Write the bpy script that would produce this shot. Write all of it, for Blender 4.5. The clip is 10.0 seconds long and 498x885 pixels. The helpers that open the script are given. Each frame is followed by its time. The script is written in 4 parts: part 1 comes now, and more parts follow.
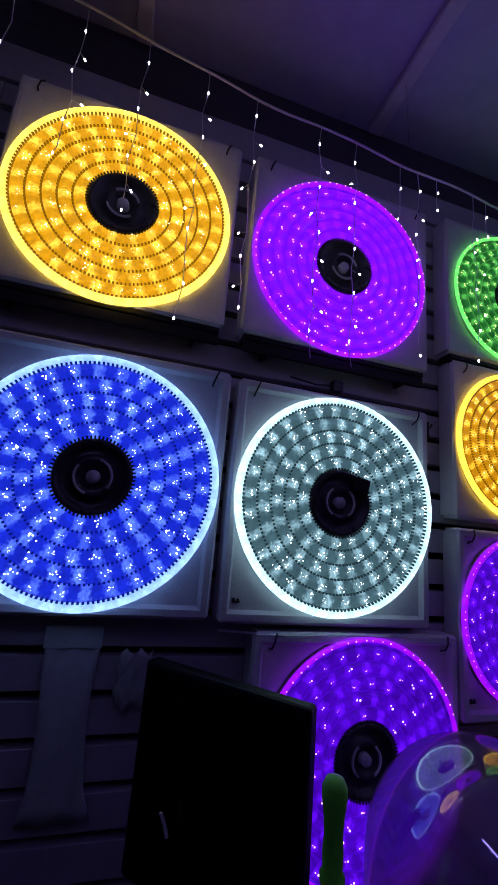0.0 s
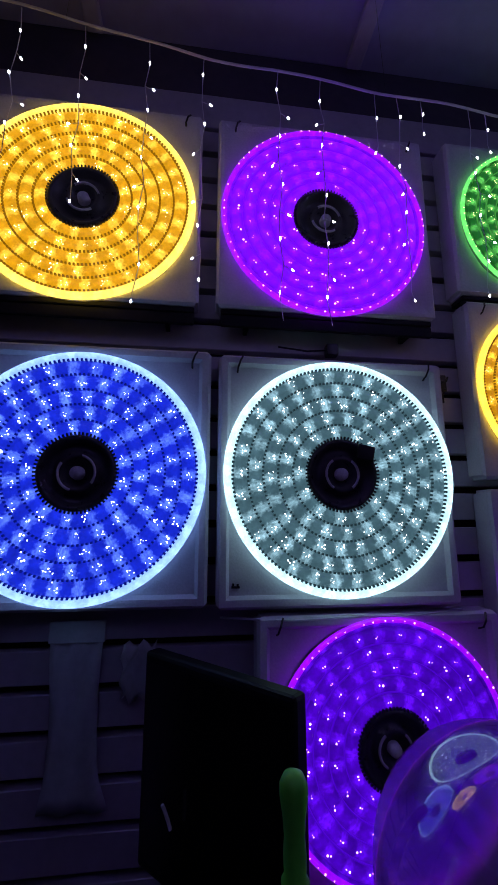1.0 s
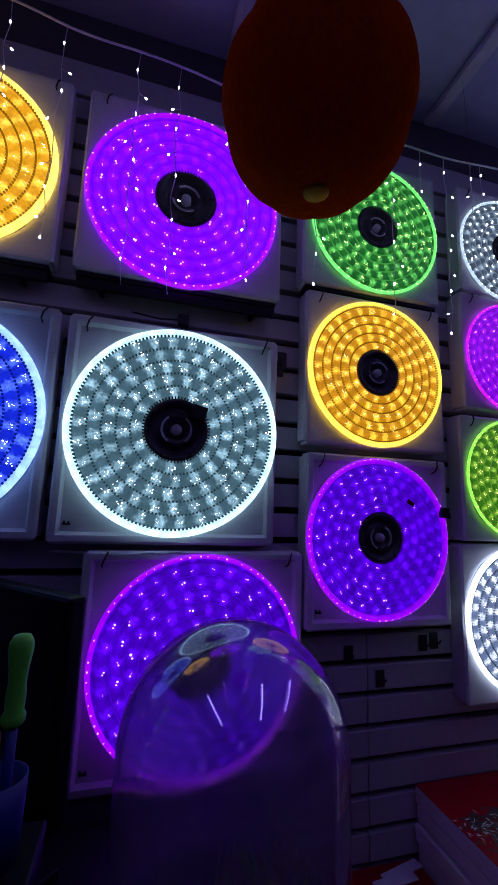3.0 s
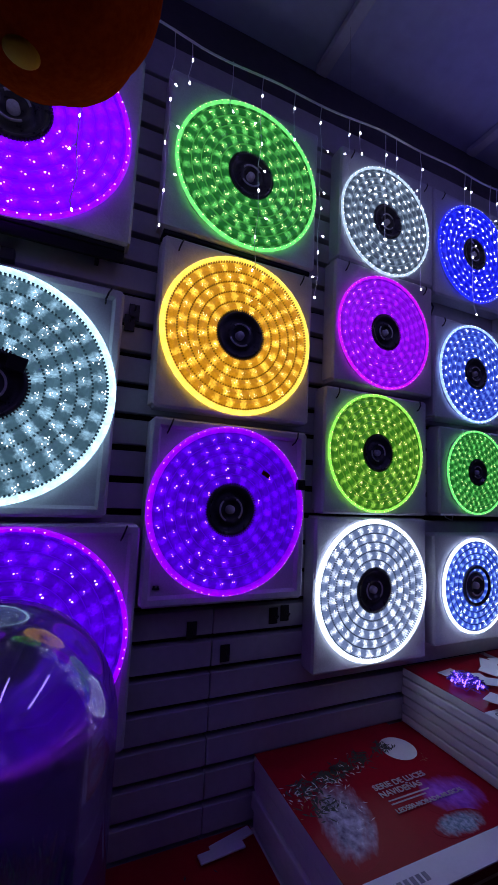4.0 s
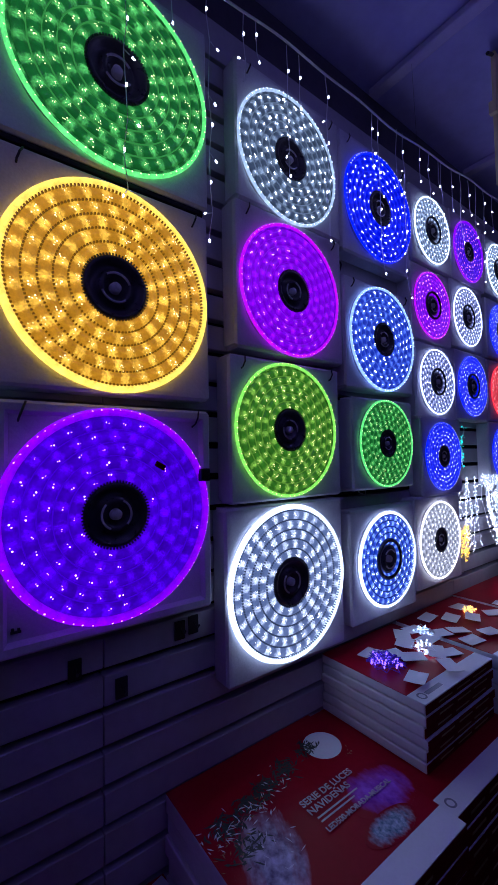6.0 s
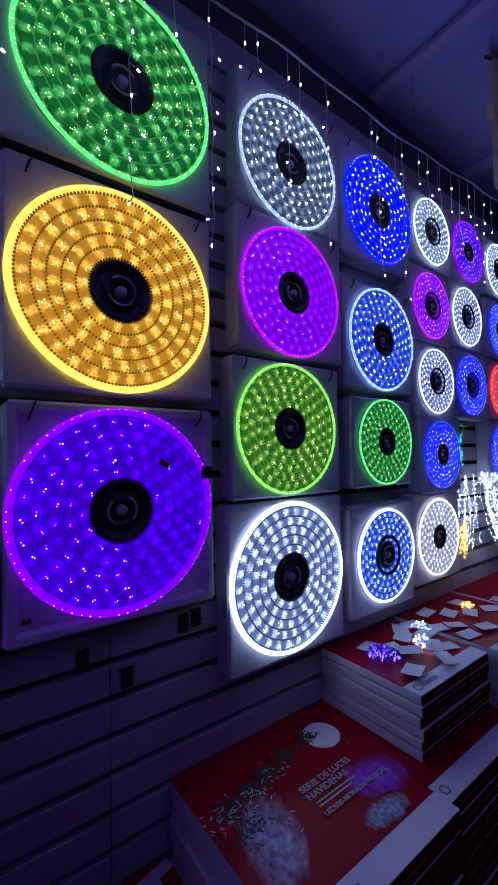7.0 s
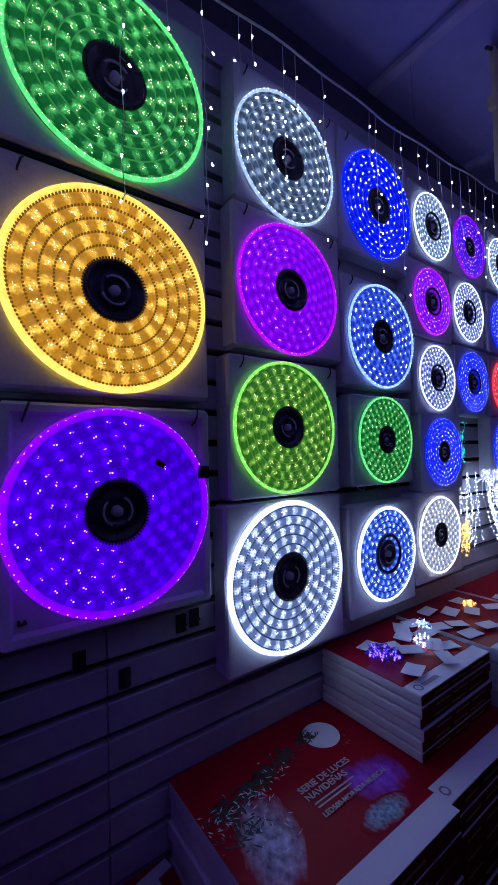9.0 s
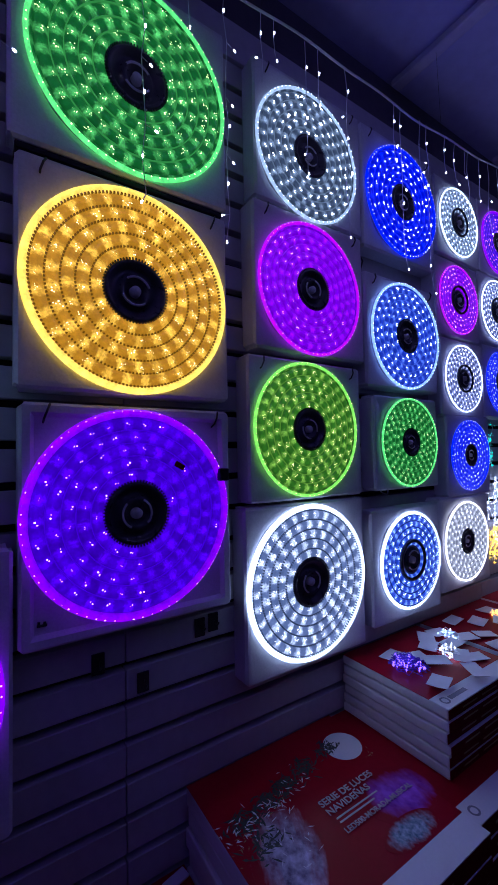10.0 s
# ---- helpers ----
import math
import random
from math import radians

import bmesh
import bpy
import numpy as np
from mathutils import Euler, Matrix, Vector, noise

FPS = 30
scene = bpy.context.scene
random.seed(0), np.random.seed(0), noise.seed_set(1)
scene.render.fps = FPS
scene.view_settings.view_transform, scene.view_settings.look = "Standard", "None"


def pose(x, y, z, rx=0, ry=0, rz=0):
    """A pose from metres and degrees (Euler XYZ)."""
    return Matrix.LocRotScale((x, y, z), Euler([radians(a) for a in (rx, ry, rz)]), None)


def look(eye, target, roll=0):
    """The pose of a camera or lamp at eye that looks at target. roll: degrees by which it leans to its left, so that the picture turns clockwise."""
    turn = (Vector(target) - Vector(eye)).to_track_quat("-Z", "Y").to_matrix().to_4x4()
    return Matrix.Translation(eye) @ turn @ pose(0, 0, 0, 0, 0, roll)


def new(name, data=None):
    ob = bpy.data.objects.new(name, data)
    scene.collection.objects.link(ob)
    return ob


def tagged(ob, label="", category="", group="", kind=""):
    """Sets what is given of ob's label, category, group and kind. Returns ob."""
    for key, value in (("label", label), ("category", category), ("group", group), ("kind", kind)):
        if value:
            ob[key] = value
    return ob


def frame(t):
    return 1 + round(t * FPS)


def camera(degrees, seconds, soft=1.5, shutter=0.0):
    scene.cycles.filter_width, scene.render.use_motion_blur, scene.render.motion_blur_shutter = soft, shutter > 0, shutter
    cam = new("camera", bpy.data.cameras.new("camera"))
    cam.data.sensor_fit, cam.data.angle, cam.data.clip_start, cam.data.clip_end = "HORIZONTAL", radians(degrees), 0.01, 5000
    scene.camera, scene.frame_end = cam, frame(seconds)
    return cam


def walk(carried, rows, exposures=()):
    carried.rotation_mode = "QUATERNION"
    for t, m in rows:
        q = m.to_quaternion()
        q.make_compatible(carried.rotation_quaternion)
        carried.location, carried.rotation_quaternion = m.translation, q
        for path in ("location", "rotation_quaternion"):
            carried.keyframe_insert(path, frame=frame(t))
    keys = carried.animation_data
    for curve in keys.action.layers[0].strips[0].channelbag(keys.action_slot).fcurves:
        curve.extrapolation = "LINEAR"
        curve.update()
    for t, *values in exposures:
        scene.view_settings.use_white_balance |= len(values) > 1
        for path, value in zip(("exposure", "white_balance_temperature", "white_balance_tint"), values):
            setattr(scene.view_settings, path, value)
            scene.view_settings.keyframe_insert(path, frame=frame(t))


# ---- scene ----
cam = camera(62.9, 10.0)
PATH = [
    (0, (-0.005, -0.013, 1.594), (0.526, 1.865, 2.03), 5.0),
    (0.5, (0.052, 0.0, 1.589), (0.451, 1.912, 2.02), 1.9),
    (1, (0.137, 0.002, 1.584), (0.382, 1.949, 1.967), -0.0),
    (1.5, (0.237, 0.007, 1.568), (0.44, 1.969, 1.897), 1.0),
    (2, (0.291, -0.017, 1.559), (0.524, 1.931, 1.948), -0.3),
    (2.2, (0.294, -0.052, 1.564), (0.611, 1.889, 1.927), 0.5),
    (3.3, (0.382, -0.117, 1.5), (1.002, 1.758, 1.816), 0.8),
    (3.5, (0.433, -0.109, 1.509), (1.151, 1.732, 1.82), 0.4),
    (4, (0.538, -0.108, 1.51), (1.342, 1.71, 1.73), 2.8),
    (4.5, (0.576, -0.057, 1.516), (1.491, 1.722, 1.494), 1.2),
    (5, (0.576, 0.016, 1.537), (1.653, 1.701, 1.537), 1.6),
    (5.5, (0.595, 0.045, 1.538), (1.798, 1.641, 1.47), 1.0),
    (6, (0.632, 0.027, 1.55), (1.832, 1.624, 1.631), -1.1),
    (6.2, (0.636, 0.024, 1.549), (1.807, 1.641, 1.668), -1.0),
    (7.5, (0.605, -0.001, 1.552), (1.816, 1.591, 1.601), -1.1),
    (8, (0.599, 0.005, 1.555), (1.833, 1.577, 1.622), -0.8),
    (8.5, (0.609, 0.002, 1.555), (1.803, 1.606, 1.617), -1.2),
    (9, (0.634, 0.004, 1.554), (1.812, 1.62, 1.613), -1.4),
    (9.5, (0.649, 0.006, 1.555), (1.816, 1.629, 1.619), -1.1),
    (10, (0.64, 0.017, 1.554), (1.741, 1.685, 1.626), -1.1),
]
walk(cam, [(t, look(eye, target, roll)) for t, eye, target, roll in PATH],
     [(0.0, 0.53, 6450, 11), (2.5, 0.55, 6200, 15), (4.5, 0.5, 5800, 22), (6.0, 0.34, 5350, 25), (10.0, 0.3, 5200, 25)])

# ---------------------------------------------------------------- world and lamps
WALL_Y = 0.765
world = bpy.data.worlds.new("night")
world.use_nodes = True
world.node_tree.nodes["Background"].inputs[0].default_value = (0.02, 0.02, 0.05, 1)
world.node_tree.nodes["Background"].inputs[1].default_value = 0.1
scene.world = world


# ---------------------------------------------------------------- material helpers
class Net:
    """A short hand for a node material with one Principled shader."""

    def __init__(self, name):
        self.mat = bpy.data.materials.new(name)
        self.mat.use_nodes = True
        self.t = self.mat.node_tree
        self.bsdf = self.t.nodes["Principled BSDF"]

    def node(self, kind, **kw):
        n = self.t.nodes.new(kind)
        for k, v in kw.items():
            n.inputs[k].default_value = v
        return n

    def put(self, sock, value):
        if hasattr(value, "links"):
            self.t.links.new(value, sock)
        else:
            sock.default_value = value

    def math(self, op, a, b=0.0, c=0.0):
        n = self.t.nodes.new("ShaderNodeMath")
        n.operation = op
        self.put(n.inputs[0], a), self.put(n.inputs[1], b), self.put(n.inputs[2], c)
        return n.outputs[0]

    def coord(self):
        return self.t.nodes.new("ShaderNodeTexCoord").outputs["Object"]

    def noise(self, scale, detail=3.0, rough=0.55, vec=None):
        n = self.t.nodes.new("ShaderNodeTexNoise")
        n.inputs["Scale"].default_value, n.inputs["Detail"].default_value, n.inputs["Roughness"].default_value = scale, detail, rough
        self.put(n.inputs["Vector"], vec if vec is not None else self.coord())
        return n.outputs["Fac"]

    def ramp(self, fac, lo, hi, a=0.3, b=0.7):
        n = self.t.nodes.new("ShaderNodeValToRGB")
        n.color_ramp.elements[0].position, n.color_ramp.elements[1].position = a, b
        n.color_ramp.elements[0].color, n.color_ramp.elements[1].color = (*lo, 1), (*hi, 1)
        self.put(n.inputs[0], fac)
        return n.outputs[0]

    def mix(self, fac, a, b):
        n = self.t.nodes.new("ShaderNodeMix")
        n.data_type = "RGBA"
        self.put(n.inputs[0], fac)
        self.put(n.inputs[6], a if hasattr(a, "links") else (*a, 1))
        self.put(n.inputs[7], b if hasattr(b, "links") else (*b, 1))
        return n.outputs[2]

    def set(self, **kw):
        for k, v in kw.items():
            k = k.replace("_", " ")
            if isinstance(v, tuple) and len(v) == 3:
                v = (*v, 1)
            self.put(self.bsdf.inputs[k], v)
        return self

    def bump(self, height, strength=0.2, dist=0.001):
        n = self.t.nodes.new("ShaderNodeBump")
        n.inputs["Strength"].default_value, n.inputs["Distance"].default_value = strength, dist
        self.put(n.inputs["Height"], height)
        self.t.links.new(n.outputs[0], self.bsdf.inputs["Normal"])
        return self


def surface(name, lo, hi, rough=0.5, scale=8.0, fine=120.0, bump=0.15, metal=0.0, dist=0.001):
    """A worn surface: colour at two scales, roughness that varies, fine relief."""
    n = Net(name)
    big, small = n.noise(scale, 4.0), n.noise(fine, 3.0)
    f = n.math("ADD", n.math("MULTIPLY", big, 0.65), n.math("MULTIPLY", small, 0.35))
    n.set(Base_Color=n.ramp(f, lo, hi), Metallic=metal)
    n.set(Roughness=n.math("ADD", n.math("MULTIPLY", big, 0.25), rough - 0.12))
    n.bump(small, bump, dist)
    return n.mat


def plain(name, colour, rough=0.5, metal=0.0):
    n = Net(name)
    f = n.noise(40.0)
    n.set(Base_Color=n.ramp(f, tuple(c * 0.85 for c in colour), tuple(min(1, c * 1.1) for c in colour)), Roughness=rough, Metallic=metal)
    return n.mat


def lamp_mat(name, colour, strength):
    n = Net(name)
    n.set(Base_Color=tuple(c * 0.5 for c in colour), Emission_Color=colour, Emission_Strength=strength, Roughness=0.3)
    return n.mat


def diode_mat(name, colour, strength):
    n = Net(name)
    info, geo = n.t.nodes.new("ShaderNodeObjectInfo"), n.t.nodes.new("ShaderNodeNewGeometry")
    v = n.math("ADD", 0.35, n.math("ADD", n.math("MULTIPLY", info.outputs["Random"], 0.65), n.math("MULTIPLY", geo.outputs["Random Per Island"], 0.65)))
    n.set(Base_Color=tuple(c * 0.5 for c in colour), Emission_Color=colour, Emission_Strength=n.math("MULTIPLY", v, strength), Roughness=0.3)
    return n.mat


TURNS, R_IN, R_OUT, STEP = 5, 0.30, 0.925, 0.178
PITCH = (R_OUT - R_IN) / TURNS


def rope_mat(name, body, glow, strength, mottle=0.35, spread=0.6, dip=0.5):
    """Clear light hose, its emission painted brighter where the diodes sit inside it; unit radius, seen along y."""
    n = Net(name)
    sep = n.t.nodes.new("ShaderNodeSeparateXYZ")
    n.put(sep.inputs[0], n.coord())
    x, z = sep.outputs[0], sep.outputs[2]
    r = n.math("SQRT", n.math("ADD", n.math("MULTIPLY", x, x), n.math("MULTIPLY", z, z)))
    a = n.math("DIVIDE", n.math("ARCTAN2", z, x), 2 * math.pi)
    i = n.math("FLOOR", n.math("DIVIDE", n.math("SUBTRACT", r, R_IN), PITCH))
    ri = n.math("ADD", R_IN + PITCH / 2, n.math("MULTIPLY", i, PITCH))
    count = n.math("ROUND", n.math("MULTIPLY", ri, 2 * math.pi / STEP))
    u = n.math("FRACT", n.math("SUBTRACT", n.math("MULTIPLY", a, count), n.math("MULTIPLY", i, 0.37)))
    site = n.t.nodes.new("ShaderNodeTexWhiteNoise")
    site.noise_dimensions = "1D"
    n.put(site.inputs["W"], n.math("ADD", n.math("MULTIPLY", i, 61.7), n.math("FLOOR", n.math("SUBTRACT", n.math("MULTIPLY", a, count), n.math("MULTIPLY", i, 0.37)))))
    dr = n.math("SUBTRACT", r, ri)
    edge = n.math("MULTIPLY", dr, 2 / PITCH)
    # shading of the rounded turn put into the emission: dimmer towards its edges
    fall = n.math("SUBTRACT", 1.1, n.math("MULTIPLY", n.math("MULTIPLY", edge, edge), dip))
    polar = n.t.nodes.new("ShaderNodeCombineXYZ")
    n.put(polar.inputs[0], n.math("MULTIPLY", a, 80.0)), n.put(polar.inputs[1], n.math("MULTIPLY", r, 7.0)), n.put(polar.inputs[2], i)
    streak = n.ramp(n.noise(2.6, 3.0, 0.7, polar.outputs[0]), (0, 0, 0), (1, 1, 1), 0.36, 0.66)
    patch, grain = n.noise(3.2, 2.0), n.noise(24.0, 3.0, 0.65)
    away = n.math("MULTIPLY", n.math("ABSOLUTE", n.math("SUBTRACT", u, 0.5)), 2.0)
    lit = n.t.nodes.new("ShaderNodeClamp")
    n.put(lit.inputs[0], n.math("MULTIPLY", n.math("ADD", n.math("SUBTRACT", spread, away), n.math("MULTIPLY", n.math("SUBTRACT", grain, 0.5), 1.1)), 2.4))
    # glow around each diode, written into colour and strength of the emission
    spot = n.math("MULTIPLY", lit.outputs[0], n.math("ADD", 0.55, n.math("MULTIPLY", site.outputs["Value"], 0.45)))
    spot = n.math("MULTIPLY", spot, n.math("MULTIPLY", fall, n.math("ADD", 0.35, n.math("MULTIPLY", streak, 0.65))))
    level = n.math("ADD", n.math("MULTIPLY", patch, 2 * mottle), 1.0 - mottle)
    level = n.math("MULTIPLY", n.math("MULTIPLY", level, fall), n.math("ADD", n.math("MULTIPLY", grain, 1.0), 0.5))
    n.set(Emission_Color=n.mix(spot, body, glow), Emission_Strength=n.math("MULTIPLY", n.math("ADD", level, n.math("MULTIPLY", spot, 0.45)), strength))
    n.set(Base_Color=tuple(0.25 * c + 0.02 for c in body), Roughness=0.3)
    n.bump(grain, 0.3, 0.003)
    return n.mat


# ---------------------------------------------------------------- materials
M_SLAT = surface("slatwall melamine", (0.36, 0.345, 0.385), (0.50, 0.48, 0.52), 0.45, 3.0, 60.0, 0.1)
M_GROOVE = plain("dark groove board", (0.012, 0.011, 0.012), 0.9)
M_FOAM = surface("white polystyrene", (0.52, 0.51, 0.55), (0.74, 0.73, 0.77), 0.75, 9.0, 260.0, 0.35, 0.0, 0.0015)
# blue cast of the coil lights is put into the ceiling's base colour
M_CEIL = surface("ceiling sheet tinted with blue light", (0.27, 0.24, 0.50), (0.38, 0.34, 0.66), 0.5, 2.5, 30.0, 0.1)
# battens carry the same violet light in their colour
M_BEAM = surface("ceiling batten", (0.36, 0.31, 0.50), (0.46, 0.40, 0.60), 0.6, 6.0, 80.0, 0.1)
M_PLAIN = surface("dark painted wall", (0.05, 0.045, 0.055), (0.09, 0.08, 0.1), 0.6, 3.0, 50.0, 0.1)
M_FLOOR = surface("worn floor tile", (0.06, 0.055, 0.055), (0.12, 0.11, 0.11), 0.4, 3.0, 40.0, 0.1)
M_BLACK = surface("black plastic", (0.004, 0.004, 0.005), (0.012, 0.012, 0.014), 0.45, 10.0, 200.0, 0.15)
M_BLACK.node_tree.nodes["Principled BSDF"].inputs["Specular IOR Level"].default_value = 0.15
M_HUB = surface("dark spool plastic", (0.03, 0.03, 0.034), (0.075, 0.075, 0.085), 0.3, 10.0, 90.0, 0.15)
M_SPOOL = plain("cloudy clear spool plastic", (0.34, 0.34, 0.38), 0.4)
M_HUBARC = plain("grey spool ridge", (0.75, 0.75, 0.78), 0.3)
M_TOOTH = plain("dark hose rib", (0.02, 0.02, 0.025), 0.5)
M_HOOK = plain("black wire", (0.01, 0.01, 0.012), 0.4)
M_INK = plain("marker ink", (0.015, 0.015, 0.02), 0.6)
M_FAINT = plain("grey print", (0.26, 0.25, 0.3), 0.5)
M_WIRE = plain("clear white cable", (0.8, 0.8, 0.86), 0.3)
M_WIRE.node_tree.nodes["Principled BSDF"].inputs["Transmission Weight"].default_value = 0.6
M_RED = surface("glossy red print", (0.28, 0.002, 0.012), (0.38, 0.003, 0.020), 0.32, 4.0, 90.0, 0.05)
M_RED.node_tree.nodes["Principled BSDF"].inputs["Specular IOR Level"].default_value = 0.1
M_DKRED = surface("dark red print", (0.13, 0.004, 0.006), (0.19, 0.007, 0.009), 0.75, 5.0, 90.0, 0.05)
M_DKRED.node_tree.nodes["Principled BSDF"].inputs["Specular IOR Level"].default_value = 0.1
M_CARD = surface("white carton board", (0.66, 0.63, 0.67), (0.80, 0.77, 0.81), 0.55, 5.0, 120.0, 0.1)
M_WHITE = surface("white paper", (0.74, 0.73, 0.76), (0.84, 0.83, 0.86), 0.5, 8.0, 160.0, 0.1)
M_PINE = surface("printed pine sprig", (0.008, 0.015, 0.01), (0.05, 0.06, 0.05), 0.4, 40.0, 160.0, 0.05)
M_GOLD = plain("printed gold", (0.35, 0.22, 0.08), 0.4)
M_TEXT = plain("pale print", (0.62, 0.52, 0.56), 0.45)
M_GREEN = surface("green plastic", (0.10, 0.66, 0.04), (0.16, 0.78, 0.06), 0.4, 20.0, 120.0, 0.1)
M_ORANGE = surface("orange plastic", (0.6, 0.30, 0.01), (0.75, 0.40, 0.02), 0.4, 20.0, 120.0, 0.1)
M_BLUE = surface("dark blue plastic", (0.012, 0.016, 0.16), (0.022, 0.03, 0.26), 0.4, 20.0, 120.0, 0.1)
cloth = Net("orange lantern fabric")
weave, through_, body_, mixed = cloth.noise(160.0), *(cloth.t.nodes.new(k) for k in ("ShaderNodeBsdfTranslucent", "ShaderNodeBsdfDiffuse", "ShaderNodeMixShader"))
cloth.put(through_.inputs[0], cloth.ramp(weave, (0.75, 0.12, 0.01), (0.95, 0.22, 0.02)))
cloth.put(body_.inputs[0], cloth.ramp(weave, (0.26, 0.035, 0.002), (0.38, 0.06, 0.004)))
cloth.put(mixed.inputs[0], 0.26), cloth.put(mixed.inputs[1], body_.outputs[0]), cloth.put(mixed.inputs[2], through_.outputs[0])
cloth.put(cloth.t.nodes["Material Output"].inputs["Surface"], mixed.outputs[0])
M_CLOTH = cloth.mat
M_YELLOW = surface("yellow cap", (0.6, 0.32, 0.008), (0.75, 0.42, 0.012), 0.7, 12.0, 100.0, 0.1)
M_YELLOW.node_tree.nodes["Principled BSDF"].inputs["Specular IOR Level"].default_value = 0.1
M_WOOD = surface("yellowish wood", (0.55, 0.46, 0.2), (0.7, 0.6, 0.3), 0.55, 12.0, 90.0, 0.2)
M_BAG = surface("dusty clear bag", (0.42, 0.48, 0.46), (0.6, 0.66, 0.63), 0.4, 14.0, 90.0, 0.3)

glass = Net("clear tinted plastic dome")
see, bend, shine, blur, both, facing = (glass.t.nodes.new(k) for k in ("ShaderNodeBsdfTransparent", "ShaderNodeBsdfRefraction", "ShaderNodeBsdfGlossy", "ShaderNodeMixShader", "ShaderNodeMixShader", "ShaderNodeLayerWeight"))
see.inputs[0].default_value = (0.80, 0.72, 0.84, 1)
bend.inputs["Color"].default_value, bend.inputs["Roughness"].default_value, bend.inputs["IOR"].default_value = (0.92, 0.84, 0.95, 1), 0.06, 1.06
blur.inputs[0].default_value = 0.4
haze, veil = glass.t.nodes.new("ShaderNodeBsdfTranslucent"), glass.t.nodes.new("ShaderNodeMixShader")
haze.inputs[0].default_value, veil.inputs[0].default_value = (0.8, 0.75, 0.85, 1), 0.10
glass.put(veil.inputs[1], see.outputs[0]), glass.put(veil.inputs[2], haze.outputs[0])
glass.put(blur.inputs[1], veil.outputs[0]), glass.put(blur.inputs[2], bend.outputs[0])
shine.inputs["Roughness"].default_value = 0.004
facing.inputs[0].default_value = 0.5
gloss = glass.math("ADD", 0.15, glass.math("MULTIPLY", 0.28, glass.math("POWER", facing.outputs["Facing"], 4.0)))
glass.put(both.inputs[0], gloss), glass.put(both.inputs[1], blur.outputs[0]), glass.put(both.inputs[2], shine.outputs[0])
glass.put(glass.t.nodes["Material Output"].inputs["Surface"], both.outputs[0])
M_GLASS = glass.mat

M_LED = lamp_mat("white diode", (0.85, 0.9, 1.0), 3.0)
M_ICICLE = lamp_mat("icicle diode", (0.88, 0.9, 1.0), 6.0)
M_TUBE = lamp_mat("fluorescent tube", (0.36, 0.29, 1.0), 5.4)

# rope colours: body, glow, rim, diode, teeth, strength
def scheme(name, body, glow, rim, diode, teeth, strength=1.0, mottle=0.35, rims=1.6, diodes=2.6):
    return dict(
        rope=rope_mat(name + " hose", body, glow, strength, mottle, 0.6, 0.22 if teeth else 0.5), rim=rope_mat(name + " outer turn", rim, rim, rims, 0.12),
        # seams and ribs emit weakly in place of hose light shining through them
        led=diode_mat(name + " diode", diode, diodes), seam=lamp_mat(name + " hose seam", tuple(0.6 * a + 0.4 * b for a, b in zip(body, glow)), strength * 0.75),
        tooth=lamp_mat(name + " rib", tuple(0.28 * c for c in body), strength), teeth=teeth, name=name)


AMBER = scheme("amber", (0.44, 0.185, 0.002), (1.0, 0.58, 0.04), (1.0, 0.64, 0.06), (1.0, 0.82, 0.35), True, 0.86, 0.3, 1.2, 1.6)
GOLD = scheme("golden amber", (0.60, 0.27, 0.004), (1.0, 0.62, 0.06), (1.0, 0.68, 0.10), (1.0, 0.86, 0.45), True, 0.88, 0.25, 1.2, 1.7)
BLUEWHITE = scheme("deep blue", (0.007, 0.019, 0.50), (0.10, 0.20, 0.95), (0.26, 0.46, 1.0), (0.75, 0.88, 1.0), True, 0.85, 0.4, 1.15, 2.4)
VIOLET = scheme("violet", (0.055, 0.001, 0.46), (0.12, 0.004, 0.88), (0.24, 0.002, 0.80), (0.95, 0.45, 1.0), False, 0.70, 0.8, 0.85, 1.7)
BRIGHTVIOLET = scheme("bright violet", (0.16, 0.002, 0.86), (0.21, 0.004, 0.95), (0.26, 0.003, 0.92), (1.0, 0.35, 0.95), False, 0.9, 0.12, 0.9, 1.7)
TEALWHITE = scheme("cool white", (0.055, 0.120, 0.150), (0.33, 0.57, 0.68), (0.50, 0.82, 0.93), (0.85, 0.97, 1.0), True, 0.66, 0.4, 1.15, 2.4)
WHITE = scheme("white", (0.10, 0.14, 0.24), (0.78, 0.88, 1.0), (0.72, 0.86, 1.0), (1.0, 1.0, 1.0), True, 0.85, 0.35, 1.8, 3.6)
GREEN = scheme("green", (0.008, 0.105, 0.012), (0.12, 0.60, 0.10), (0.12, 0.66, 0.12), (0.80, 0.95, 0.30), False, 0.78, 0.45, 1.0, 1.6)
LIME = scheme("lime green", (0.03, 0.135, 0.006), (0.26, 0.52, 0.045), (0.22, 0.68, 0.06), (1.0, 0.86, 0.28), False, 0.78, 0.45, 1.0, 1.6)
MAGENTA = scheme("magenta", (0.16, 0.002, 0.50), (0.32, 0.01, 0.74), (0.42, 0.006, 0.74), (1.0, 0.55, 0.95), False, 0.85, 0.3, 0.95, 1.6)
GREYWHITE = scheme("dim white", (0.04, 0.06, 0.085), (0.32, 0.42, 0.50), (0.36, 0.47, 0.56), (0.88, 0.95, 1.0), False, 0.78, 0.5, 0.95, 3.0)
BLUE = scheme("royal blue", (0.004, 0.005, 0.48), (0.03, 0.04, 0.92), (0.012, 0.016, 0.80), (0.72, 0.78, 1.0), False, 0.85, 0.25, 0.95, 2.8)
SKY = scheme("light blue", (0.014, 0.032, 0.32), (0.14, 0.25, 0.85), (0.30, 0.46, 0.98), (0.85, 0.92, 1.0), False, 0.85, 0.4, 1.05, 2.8)
